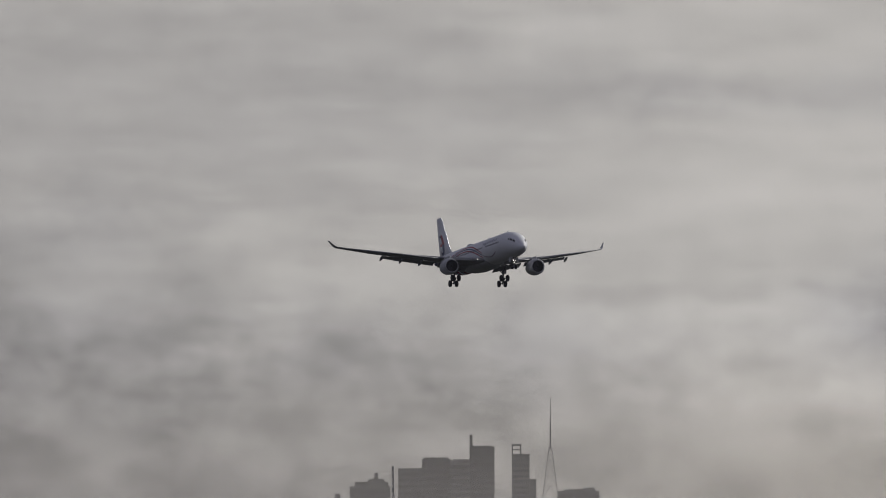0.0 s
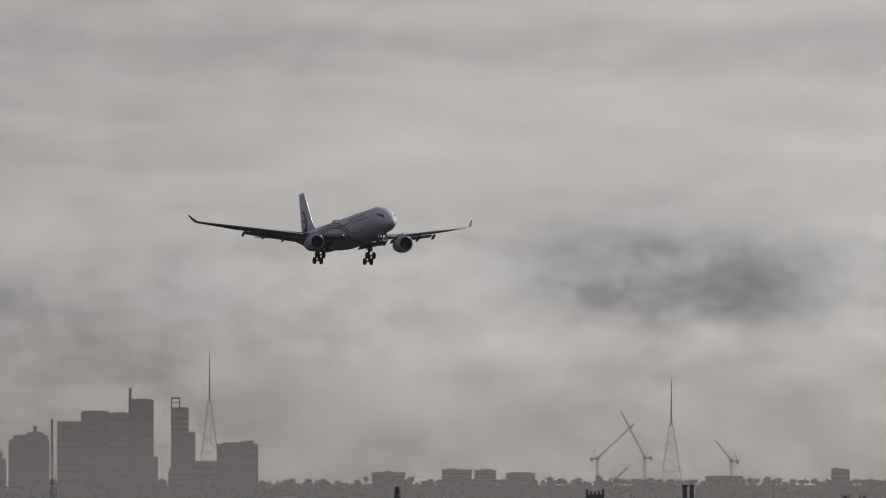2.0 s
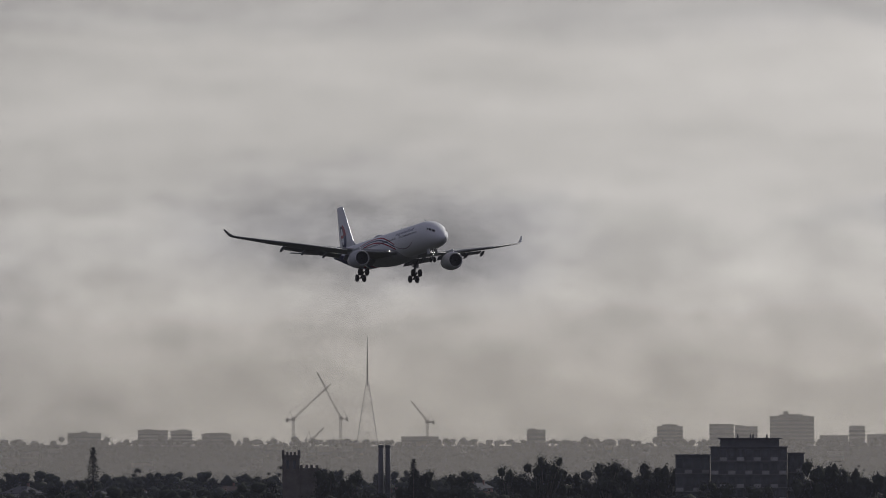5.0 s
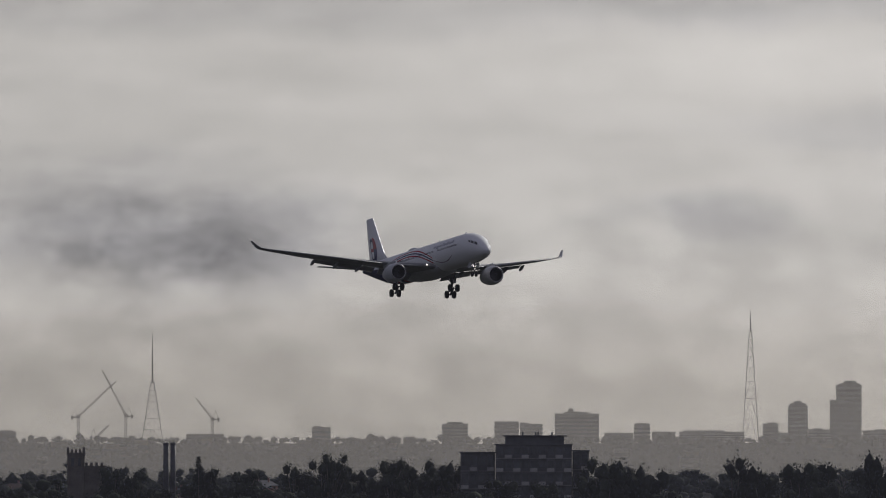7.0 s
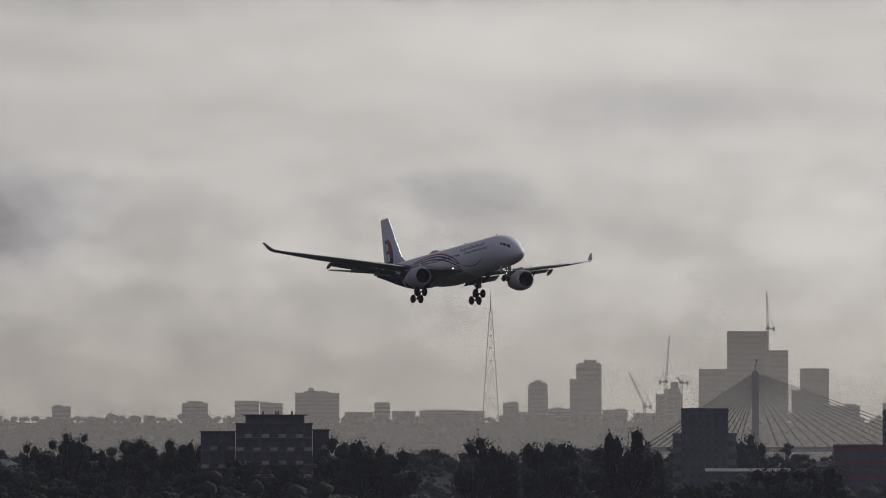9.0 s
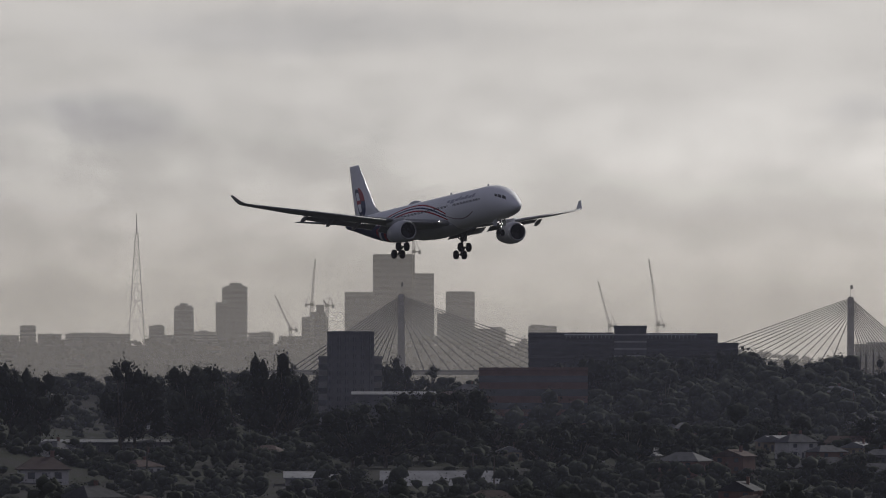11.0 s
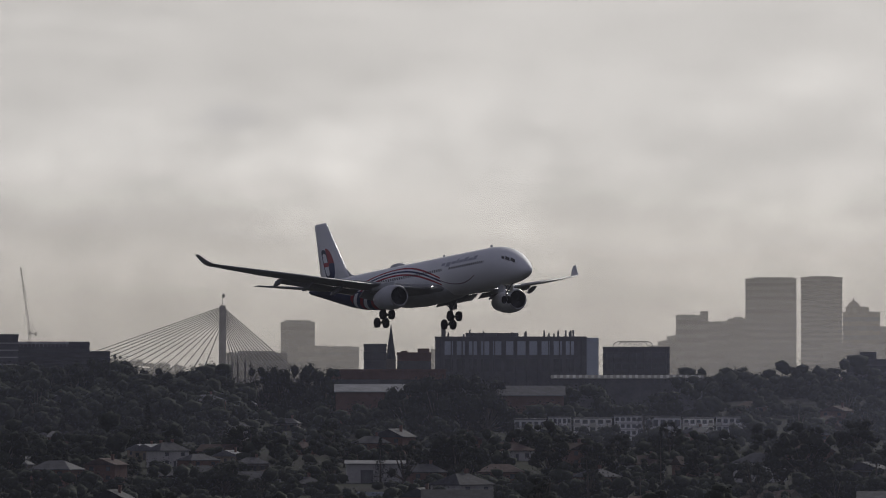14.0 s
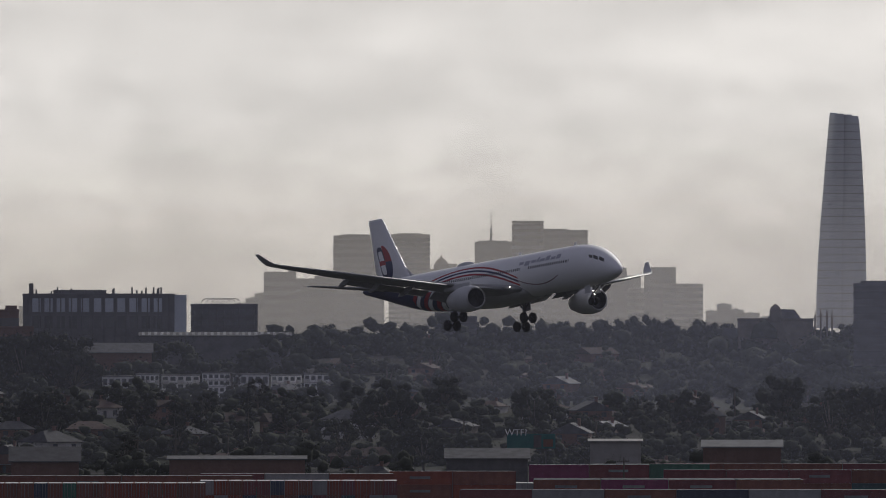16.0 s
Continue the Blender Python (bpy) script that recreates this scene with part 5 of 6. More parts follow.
def build_suburb():
    rng = random.Random(21)
    # houses in loose streets
    n = 0
    r = 2010
    while r < 3420:
        a = (-980 if r > 2450 else 780) + rng.uniform(0, 60)
        while a < 4330:
            low = -40 if a < 850 else -250
            p = spot(a, 0, r)
            v = (ground_z(p.x, p.y) + 6 - EYE.z) / r * STEP
            rr = r + rng.uniform(-18, 18)
            if v > low and clear(a, rr, 50) and rng.random() < (0.36 if a > 2100 else 0.3):
                house(a, rr, rng, rng.uniform(0.68, 0.95))
                n += 1
            a += rng.uniform(85, 210) * 2300 / r
        r += rng.uniform(62, 95)
    # trees between them: the ones by the houses singly, the rest as woodland
    wood = Foliage()

    def grove(a, r, size):
        p = spot(a, 0, r)
        z = ground_z(p.x, p.y)
        tall = size * (7.4 + 5.5 * noise.noise((a * 0.011, r * 0.011, 7.0)))
        for _ in range(rng.randint(6, 9)):
            rad = rng.uniform(2.1, 3.7) * size
            d = rng.uniform(0, 5.2) * size
            w = rng.uniform(0, 6.28)
            z1 = rng.uniform(0.8, max(1.2, tall * (1 - 0.5 * (d / (5.2 * size)) ** 2)))
            wood.add((p.x + d * math.cos(w), p.y + d * math.sin(w), z + z1), rad, 0.8, rng)

    single = 0
    for _ in range(3300):
        r = math.sqrt(rng.uniform(1930 ** 2, 3400 ** 2))
        a = rng.uniform(-1050, 4380)
        if (a < 800 and r < 2430) or not clear(a, r, 30):
            continue
        dense = noise.noise((a * 0.0023, r * 0.004, 3.0))
        if rng.random() > 0.62 + 0.5 * dense:
            continue
        if single < 175 and rng.random() < 0.2:
            shape = rng.choices(("gum", "fig", "tall", "round", "pine", "palm"), (5, 3, 1.0, 5, 0.3, 0.4))[0]
            plant(shape, a, r, rng.uniform(0.7, 1.1), rng)
            single += 1
        else:
            grove(a, r, rng.uniform(0.55, 1.0))
    # belts of trees before the larger buildings
    for a0, a1, r, lo, hi, gap in ((-1050, 600, 2560, 0.7, 1.15, 26), (-1050, 800, 2720, 0.8, 1.2, 30), (800, 1380, 2680, 0.8, 1.2, 28), (1480, 1680, 2680, 0.7, 1.0, 26),
                                   (1640, 2130, 2640, 0.9, 1.3, 24), (1860, 2340, 3060, 1.4, 1.8, 24), (1640, 1900, 2790, 1.26, 1.5, 30), (1420, 1600, 2835, 1.26, 1.4, 26), (555, 800, 2432, 1.26, 1.5, 30), (1860, 2350, 3010, 1.3, 1.5, 24), (1850, 2360, 2890, 1.26, 1.5, 22), (1850, 2360, 2945, 1.26, 1.5, 22), (2890, 3180, 3150, 1.26, 1.5, 20), (2490, 2730, 3160, 1.26, 1.4, 22), (3940, 4330, 3000, 1.7, 2.0, 20), (2495, 2700, 2968, 1.26, 1.4, 20), (2770, 2940, 3045, 1.26, 1.4, 20), (3110, 3960, 3330, 1.26, 1.5, 22), (1860, 2330, 2960, 1.0, 1.35, 26), (2100, 2520, 3130, 0.9, 1.3, 26), (2480, 2740, 2860, 0.7, 1.0, 28),
                                   (2680, 3320, 3030, 0.5, 0.8, 24), (2780, 3320, 2760, 0.7, 1.05, 26), (3940, 4330, 2940, 1.3, 1.7, 24), (3110, 4330, 2920, 0.9, 1.25, 28), (3100, 4330, 3130, 0.8, 1.2, 26),
                                   (2640, 3500, 2180, 0.6, 1.0, 30), (3650, 4330, 2180, 0.7, 1.1, 30), (1750, 2560, 2200, 0.7, 1.05, 30), (800, 1320, 2470, 0.7, 1.0, 30)):
        a = a0
        while a < a1:
            if lo > 1.25 or clear(a, r, 6):
                grove(a, r + rng.uniform(-25, 25), rng.uniform(lo, hi))
            a += gap * rng.uniform(0.6, 1.5)
    # the far row that makes the dark skyline
    for i in range(110):
        a = -1050 + 49.5 * i + rng.uniform(-18, 18)
        plant(rng.choices(("gum", "fig", "round", "tall"), (4, 4, 4, 0.4))[0], a, rng.uniform(3430, 3560), rng.uniform(0.75, 1.1), rng)
    for i in range(420):
        grove(-1060 + 13.0 * i, rng.uniform(3430, 3590), rng.uniform(0.85, 1.15))
    tagged(new("woodland", wood.mesh("woodland", FIG)), "dense dark green trees between the houses", "woods", kind="stuff")
    for shape, a, r, s in (("pine", -485, 2700, 1.22), ("fig", 3790, 3200, 1.1), ("pine", 2600, 2330, 0.75), ("palm", 1076, 2330, 0.9), ("palm", 1690, 2240, 0.9),
                           ("gum", 2640, 2260, 1.1), ("palm", 3478, 2200, 1.0), ("fig", 2730, 3060, 1.3)):
        plant(shape, a, r, s, rng)
    for shape, a, r, top, broad in SKYLINE:
        plant_to(shape, a, r, top, broad, rng)
    build_woodland(rng)


def build_woodland(rng):
    """Bushes and far trees nobody could count."""
    low = Foliage()
    for _ in range(4400):
        r = math.sqrt(rng.uniform(1915 ** 2, 3560 ** 2))
        a = rng.uniform(-1100, 4400)
        if (a < 800 and r < 2430) or not clear(a, r, 14):
            continue
        p = spot(a, 0, r)
        rad = rng.uniform(1.0, 3.4)
        low.add((p.x, p.y, ground_z(p.x, p.y) + rad * 0.35), rad, rng.uniform(0.5, 0.8), rng)
    tagged(new("undergrowth", low.mesh("undergrowth", FIG)), "dark green bushes between the houses", "bushes", kind="stuff")
    far = Foliage()
    for _ in range(5600):
        r = rng.uniform(4330, 4655)
        a = rng.uniform(-1350, 4400)
        p = spot(a, 0, r)
        rad = rng.uniform(1.3, 2.8) * (1.4 if rng.random() < 0.1 else 1)
        far.add((p.x, p.y, ground_z(p.x, p.y) + rad * rng.uniform(0.6, 1.0)), rad, 0.85, rng)
    tagged(new("far_woods", far.mesh("far_woods", LEAF)), "hazy grey-green trees covering the far ridge", "woods", kind="stuff")


def roof_vents(ob, x0, x1, y, z, n, rng):
    for i in range(n):
        x = rng.uniform(x0, x1)
        part("roof_vent", tube(bmesh.new(), (x, y, z - 0.2), (x, y, z + rng.uniform(0.8, 1.8)), 0.35, 0.3, 8), TIN, ob)


def shed(a0, a1, top, r, label, wall=None, roof=None, depth=22.0, eave=1.6, ribs=0, doors=2, name="warehouse", yaw=0.0):
    """A low hall: walls, pitched metal roof with its ridge along the front, roller doors, roof ribs."""
    ob = thing(name, facing((a0 + a1) / 2, r, None, yaw), label, "warehouse")
    k = r / STEP
    w = (a1 - a0) * k / 2
    h = max(3.0, EYE.z + top * k - ob.matrix_world.translation.z)
    part("wall", boxes((-w, w, 0, depth, -3, h - eave), bevel=0.05), wall or CONCRETE, ob)
    b = bmesh.new()
    e = 0.5
    p = [(-w - e, -e, h - eave), (w + e, -e, h - eave), (w + e, depth * 0.5, h), (-w - e, depth * 0.5, h), (w + e, depth + e, h - eave), (-w - e, depth + e, h - eave)]
    v = [b.verts.new(q) for q in p] + [b.verts.new((q[0], q[1], q[2] - 0.25)) for q in p]
    for f in ((0, 1, 2, 3), (3, 2, 4, 5), (7, 6, 9, 8), (8, 9, 11, 10), (6, 7, 1, 0), (10, 11, 5, 4), (1, 7, 8, 2), (2, 8, 10, 4), (6, 0, 3, 9), (9, 3, 5, 11)):
        b.faces.new([v[i] for i in f])
    bmesh.ops.recalc_face_normals(b, faces=b.faces[:])
    rf = part("roof", b, roof or TIN, ob)
    for i in range(ribs):
        x = -w + 2 * w * (i + 0.5) / ribs
        rib = bmesh.new()
        box(rib, x - 0.5, x + 0.5, 0.6, depth * 0.46, -0.05, 0.22, 0, Matrix.Translation((0, 0, h - eave)) @ Matrix.Rotation(math.atan2(eave, depth * 0.5 + e), 4, "X"))
        part("skylight", rib, TIN, rf, "pale roof skylight")
    for i in range(doors):
        x = -w + 2 * w * (i + 0.5) / doors
        part("roller_door", boxes((x - 1.6, x + 1.6, -0.08, 0.05, 0, min(3.4, h - eave - 0.4))), STEEL, ob)
    return ob


def flats(a0, a1, top, r, wall, label, floors, bays, depth=14.0, balcony=True, name="apartment_building", floor0=0.0):
    """An apartment building: body, slabs, separate windows, balconies, roof plant."""
    ob = thing(name, facing((a0 + a1) / 2, r), label, "apartment building")
    k = r / STEP
    w = (a1 - a0) * k / 2
    h = EYE.z + top * k - ob.matrix_world.translation.z
    part("wall", boxes((-w, w, 0, depth, -3, h), bevel=0.08), wall, ob)
    part("roof", boxes((-w - 0.3, w + 0.3, -0.3, depth + 0.3, h, h + 0.35), bevel=0.05), DARK_WALL, ob, "dark flat roof")
    fh = (h - floor0) / floors
    for f in range(floors):
        z = floor0 + f * fh
        part("floor_slab", boxes((-w - 0.12, w + 0.12, -0.12, depth, z - 0.12, z + 0.12)), CONCRETE, ob)
        for i in range(bays):
            x = -w + 2 * w * (i + 0.5) / bays
            ww = 2 * w / bays * 0.33
            win = part("window", boxes((x - ww, x + ww, -0.05, 0.1, z + fh * 0.3, z + fh * 0.82)), GLASS, ob)
            if balcony and (i + f) % 2 == 0:
                part("balcony", boxes((x - ww * 1.3, x + ww * 1.3, -1.2, 0, z, z + 0.15), (x - ww * 1.3, x + ww * 1.3, -1.2, -1.1, z + 0.15, z + 1.0)), PALE_WALL, ob)
    return ob, w, h


def build_landmarks():
    rng = random.Random(4)
    # stepped dark apartment building
    ob, w, h = flats(607, 742, 47, 2560, DARK_WALL, "dark stepped apartment building with pale balconies", 6, 9, 16)
    part("penthouse", boxes((-w * 0.75, w * 0.8, 2, 14, h, h + 2.4), bevel=0.1), DARK_WALL, ob)
    part("roof_canopy", boxes((-w * 0.82, w * 0.88, 1, 15, h + 2.4, h + 2.7), bevel=0.05), DARK_WALL, ob)
    for x in (-3.0, 0.5, 1.2, 5.0):
        part("roof_vent", tube(bmesh.new(), (x, 6, h + 2.6), (x, 6, h + 3.6), 0.25, 0.25, 8), STEEL, ob)
    flats(545, 606, 33, 2570, DARK_WALL, "dark lower wing of an apartment building", 4, 4, 14)
    flats(743, 772, 36, 2570, DARK_WALL, "dark lower wing of an apartment building", 4, 2, 14)
    # twin chimneys
    for a in (24, 36.5):
        ob = thing("chimney_stack", facing(a, 2700), "tall dark chimney stack, one of a pair", "chimney", "twin chimneys")
        z = EYE.z + 51 * 2700 / STEP - ob.matrix_world.translation.z
        part("shaft", spin(bmesh.new(), [(-1, 0.85), (z * 0.6, 0.78), (z, 0.74)], 16, "Z"), DARK_WALL, ob, "", True)
        part("cap", spin(bmesh.new(), [(z - 0.7, 0.84), (z - 0.1, 0.86), (z + 0.1, 0.74)], 16, "Z"), DARK_WALL, ob)
    # battlemented church tower
    ob = thing("church_tower", facing(-135, 2700), "dark sandstone church tower with battlements", "church")
    z = EYE.z + 34 * 2700 / STEP - ob.matrix_world.translation.z
    part("tower", boxes((-2.5, 2.5, 0, 5, -2, z), bevel=0.1), DARK_STONE, ob)
    for x in (-2.2, -1.1, 0, 1.1, 2.2):
        part("merlon", boxes((x - 0.32, x + 0.32, -0.15, 0.35, z, z + 0.9), bevel=0.04), DARK_STONE, ob)
    for x in (-2.3, 2.3):
        part("pinnacle", boxes((x - 0.4, x + 0.4, -0.3, 0.5, z - 1, z + 1.5), bevel=0.15), DARK_STONE, ob)
    part("nave", boxes((2.5, 8.5, 0.5, 8, -2, z - 3.8), bevel=0.1), DARK_STONE, ob)
    for x in (3.0, 4.5, 6.0, 7.5):
        part("merlon", boxes((x - 0.4, x + 0.4, 0.3, 0.8, z - 3.8, z - 2.9), bevel=0.04), DARK_STONE, ob)
    for x in (-1.0, 1.0):
        part("belfry_opening", boxes((x - 0.4, x + 0.4, -0.06, 0.1, z - 4, z - 1.6)), GLASS, ob)
    # dark slab of flats with ribs
    ob = building(1395, 1478, 74, 2880, DARK_WALL, "dark concrete tower of flats with vertical ribs", "apartment tower", 0, ((0.1, 0.5, 2),), depth=0.8, fins=6, name="apartment_tower")
    k = 2880 / STEP
    w, h = 83 * k / 2, EYE.z + 74 * k - ob.matrix_world.translation.z
    for f in range(9):
        for x in (-w * 0.86, -w * 0.5, -w * 0.17, w * 0.17, w * 0.5, w * 0.86):
            z = h - 3.0 - f * 2.6
            part("window", boxes((x - 0.5, x + 0.5, -0.06, 0.1, z, z + 1.3)), GLASS, ob)
    building(1478, 1492, 30, 2890, CONCRETE, "lower wing of dark concrete flats", "apartment building", 6, name="apartment_wing")
    building(1380, 1395, 30, 2890, CONCRETE, "lower wing of dark concrete flats", "apartment building", 6, name="apartment_wing")
    shed(1440, 1585, -31, 2860, "long low pale-roofed hall beside flats", wall=DARK_WALL, depth=14, eave=0.9)
    # hospital on the hill
    kk = 3100 / STEP
    ob = building(1751, 2086, 68, 3100, DARK_WALL, "long dark hospital block with a white roof railing", "hospital", 6, depth=0.3, band_part=0.42, name="hospital", foot=4)
    w, h = 335 * kk / 2, EYE.z + 68 * kk - ob.matrix_world.translation.z
    part("roof_band", boxes((-w * 0.62, w * 0.78, -0.3, 0.2, h + 0.1, h + 0.45), bevel=0.04), WHITE, ob, "white roof railing")
    for i in range(34):
        x = -w * 0.6 + i * w * 1.36 / 33
        part("rail_post", boxes((x - 0.06, x + 0.06, -0.2, 0.0, h - 1.0, h + 0.1)), WHITE, ob)
    part("roof_canopy", boxes((-w, -w * 0.1, 2, 12, h + 0.3, h + 1.0), bevel=0.1), DARK_WALL, ob)
    part("roof_canopy", boxes((w * 0.25, w, 2, 12, h + 0.1, h + 0.8), bevel=0.1), DARK_WALL, ob)
    building(1903, 1960, 84, 3085, DARK_WALL, "dark lift tower of a hospital with pale window bands", "hospital", 9, name="lift_tower", glass=PALE_WALL, band_part=0.18)
    building(2086, 2122, 54, 3110, DARK_WALL, "dark stepped end of a hospital block", "hospital", 5, name="hospital_wing")
    # brick block with striped floors
    building(1664, 1856, 10, 2820, BRICK, "long red-brick block with striped window bands", "office block", 5, depth=0.25, name="brick_block")
    # spire and church, brick hall
    ob = thing("church", facing(2619, 3300), "dark church with a slender pointed spire", "church")
    ks = 3300 / STEP
    zt = EYE.z + 104 * ks - ob.matrix_world.translation.z
    part("tower", boxes((-1.7, 1.7, 0, 3.4, -2, zt - 12.5), bevel=0.1), DARK_STONE, ob)
    part("spire", spin(bmesh.new(), [(zt - 12.5, 1.75), (zt - 6, 0.85), (zt, 0.05)], 8, "Z"), SLATE, ob)
    for c in ob.children:
        if c.name.startswith("spire"):
            c.location.y = 1.7
    part("nave", boxes((1.7, 11, 0.5, 7, -2, zt - 17.5), bevel=0.1), DARK_STONE, ob)
    building(2571, 2611, 67, 3320, DARK_WALL, "dark square brick block beside a church", "office block", 4, name="brick_block")
    building(2630, 2690, 52, 3330, BRICK, "low red-brick block with roof plant", "office block", 3, ((0.6, 0.95, 8), (0.1, 0.3, 4)), name="brick_block")
    building(2506, 2600, 22, 3200, BRICK, "low red-brick hall with a pale parapet", "hall", 2, depth=0.3, name="brick_hall")
    building(2600, 2716, 22, 3190, BRICK, "low red-brick hall with a pale parapet", "hall", 2, depth=0.3, name="brick_hall")
    shed(2521, 2676, -3, 3000, "pale-roofed warehouse on the slope", wall=BRICK, depth=18, eave=2.4)
    shed(2790, 2925, -6, 3080, "long grey-roofed warehouse on the slope", wall=BRICK, roof=SLATE, depth=20, eave=3.2)
    shed(2904, 3170, 13, 3180, "long dark hall with a row of pale skylights", wall=DARK_WALL, roof=SLATE, depth=18, eave=1.2, ribs=24, doors=5)
    # science block with roof plant
    kk = 3400 / STEP
    ob = building(2697, 2965, 80, 3400, DARK_WALL, "large dark university block with metal roof plant", "university block", 0, depth=0.35, fins=14, name="university_block")
    w, h = 268 * kk / 2, EYE.z + 80 * kk - ob.matrix_world.translation.z
    for i in range(11):
        x = -w * 0.82 + i * w * 1.6 / 10.0
        part("window", boxes((x - 1.5, x + 1.5, -0.08, 0.1, h - 6.5, h - 1.5)), CURTAIN, ob)
        part("window", boxes((x - 1.5, x + 1.5, -0.08, 0.1, h - 12.5, h - 8)), GLASS, ob)
    for i in range(22):
        x = rng.uniform(-w * 0.95, w * 0.95)
        part("roof_vent", tube(bmesh.new(), (x, 4, h - 0.2), (x, 4, h + rng.uniform(1.0, 2.8)), 0.35, 0.3, 8), STEEL, ob)
    part("flue", boxes((-w * 0.92, -w * 0.86, 2, 4, h, h + 4.0), bevel=0.1), STEEL, ob)
    part("plant_screen", boxes((-w * 0.6, w * 0.1, 5, 12, h, h + 1.6), bevel=0.1), STEEL, ob)
    part("glass_corner", boxes((w - 0.1, w + 4.4, 0.5, 9, 2, h - 0.2), bevel=0.05), CURTAIN, ob, "pale glazed corner")
    ob = building(2994, 3112, 62, 3420, DARK_WALL, "dark university wing with arched roof frames", "university block", 5, depth=0.4, fins=9, name="university_block")
    h = EYE.z + 62 * 3420 / STEP - ob.matrix_world.translation.z
    for i in range(6):
        b = bmesh.new()
        for s in range(10):
            q = [Vector((-3.0 + 1.9 * i - 3 + 2.6 * math.cos(math.pi * t / 10), 3, h + 2.2 * math.sin(math.pi * t / 10))) for t in (s, s + 1)]
            tube(b, q[0], q[1], 0.14, 0.14, 5)
        part("roof_arch", b, STEEL, ob, "arched steel roof frame")
    # gothic roofs beyond
    for a, v, r in ((2338, 40, 3650), (2348, 42, 3650), (2361, 44, 3650), (2371, 40, 3650), (4098, 52, 3080), (4108, 55, 3080), (4119, 55, 3080), (4128, 50, 3080)):
        ob = thing("pinnacle", facing(a, r), "small dark gothic stone pinnacle above the trees", "pinnacle", "gothic pinnacles")
        z = EYE.z + v * r / STEP - ob.matrix_world.translation.z
        part("shaft", boxes((-0.3, 0.3, 0.3, 0.9, -2, z - 3), bevel=0.05), DARK_STONE, ob)
        part("tip", spin(bmesh.new(), [(z - 3, 0.42), (z, 0.05)], 6, "Z"), DARK_STONE, ob)
        ob.children[1].location.y = 0.6
    # museum with dome and glazed roof
    ob = building(3961, 4095, 36, 3020, DARK_STONE, "dark sandstone hall with a domed turret", "museum", 3, depth=0.3, name="museum")
    k = 3020 / STEP
    h = EYE.z + 36 * k - ob.matrix_world.translation.z
    part("turret", spin(bmesh.new(), [(h - 1, 1.9), (h + 2.6, 1.9), (h + 3.8, 1.5), (h + 4.7, 0.6), (h + 4.9, 0.1)], 14, "Z"), DARK_STONE, ob, "", True)
    ob.children[-1].location = (-4.7, 4, 0)
    b = bmesh.new()
    v = [b.verts.new(p) for p in ((-3, 1, h), (8.5, 1, h), (8.5, 9, h), (-3, 9, h), (-0.5, 5, h + 3.2), (6, 5, h + 3.2))]
    for f in ((0, 1, 5, 4), (1, 2, 5), (2, 3, 4, 5), (3, 0, 4)):
        b.faces.new([v[i] for i in f])
    part("hipped_roof", b, SLATE, ob)
    building(4166, 4290, 98, 2960, DARK_WALL, "dark brick apartment block with balconies", "apartment block", 7, ((0.1, 0.7, 6),), depth=0.4, name="apartment_block")
    building(3425, 3500, 40, 3360, DARK_WALL, "dark flat-roofed block among trees", "apartment block", 3, ((0.3, 0.7, 14), (0.0, 0.2, 8)), name="apartment_block")
    # white terraces
    for a0, a1, top, f in ((2837, 2893, -66, 2), (2897, 2938, -62, 3), (2942, 3010, -64, 3), (3014, 3064, -60, 4), (3068, 3132, -62, 2), (3136, 3190, -64, 3), (3194, 3250, -62, 3)):
        flats(a0, a1, top, rng.uniform(2880, 2940), WHITE, "white rendered terrace block with dark windows", f, 5, 9, f == 3, "terrace_block")
    # sheds, hall roofs and the white gabled house
    shed(1491, 1732, -172, 2290, "long pale-roofed warehouse behind trees", depth=26, eave=4.0, ribs=0, doors=4)
    shed(1321, 1406, -173, 2290, "pale-roofed shed behind trees", depth=20, eave=1.5)
    shed(812, 1122, -116, 2650, "long low dark railway shed with a pale roof edge", roof=TIN, wall=DARK_WALL, depth=9, eave=0.7, doors=6)
    house(893, 2300, rng, 1.25, 1)
    shed(2676, 2796, -190, 1960, "grey hipped hall beside the container yard", wall=BRICK, roof=SLATE, depth=16, eave=3.0)
    shed(2956, 3196, -206, 1935, "low brown commercial building with roof plant", wall=BRICK, roof=SLATE, depth=14, eave=0.6, doors=5, name="commercial_building")
    shed(3446, 3590, -193, 1930, "grey sloping-roofed shed beside the container yard", wall=DARK_WALL, roof=SLATE, depth=16, eave=2.0)
    shed(3900, 4038, -178, 2010, "pale-roofed shed beside the container yard", wall=BRICK, depth=14, eave=1.4)
    shed(3700, 3790, -176, 2010, "low concrete depot building behind containers", wall=CONCRETE, roof=CONCRETE, depth=10, eave=0.4, name="depot_building")
    shed(2190, 2330, -150, 2350, "long dark-roofed brick hall among trees", wall=BRICK, roof=SLATE, depth=16, eave=2.2)
    shed(2330, 2440, -158, 2320, "dark brick hall with a grey roof", wall=BRICK, roof=SLATE, depth=16, eave=3.0)
    shed(2540, 2685, -138, 2400, "pale flat-roofed commercial building", wall=PALE_WALL, roof=TIN, depth=14, eave=0.8, name="commercial_building")
    build_billboards()
    for a, r, h in ((1049, 2330, 9), (1653, 2260, 9), (3060, 2100, 9), (3290, 1950, 8), (3860, 1930, 8), (1648, 2750, 10), (3760, 1900, 9), (2900, 2060, 9)):
        ob = thing("utility_pole", facing(a, r), "slender dark utility pole with crossarm", "pole", "street poles")
        part("pole", tube(bmesh.new(), (0, 0, -1), (0, 0, h), 0.17, 0.12, 8), BARK, ob)
        part("crossarm", boxes((-1.1, 1.1, -0.08, 0.08, h - 0.9, h - 0.7), bevel=0.02), BARK, ob)
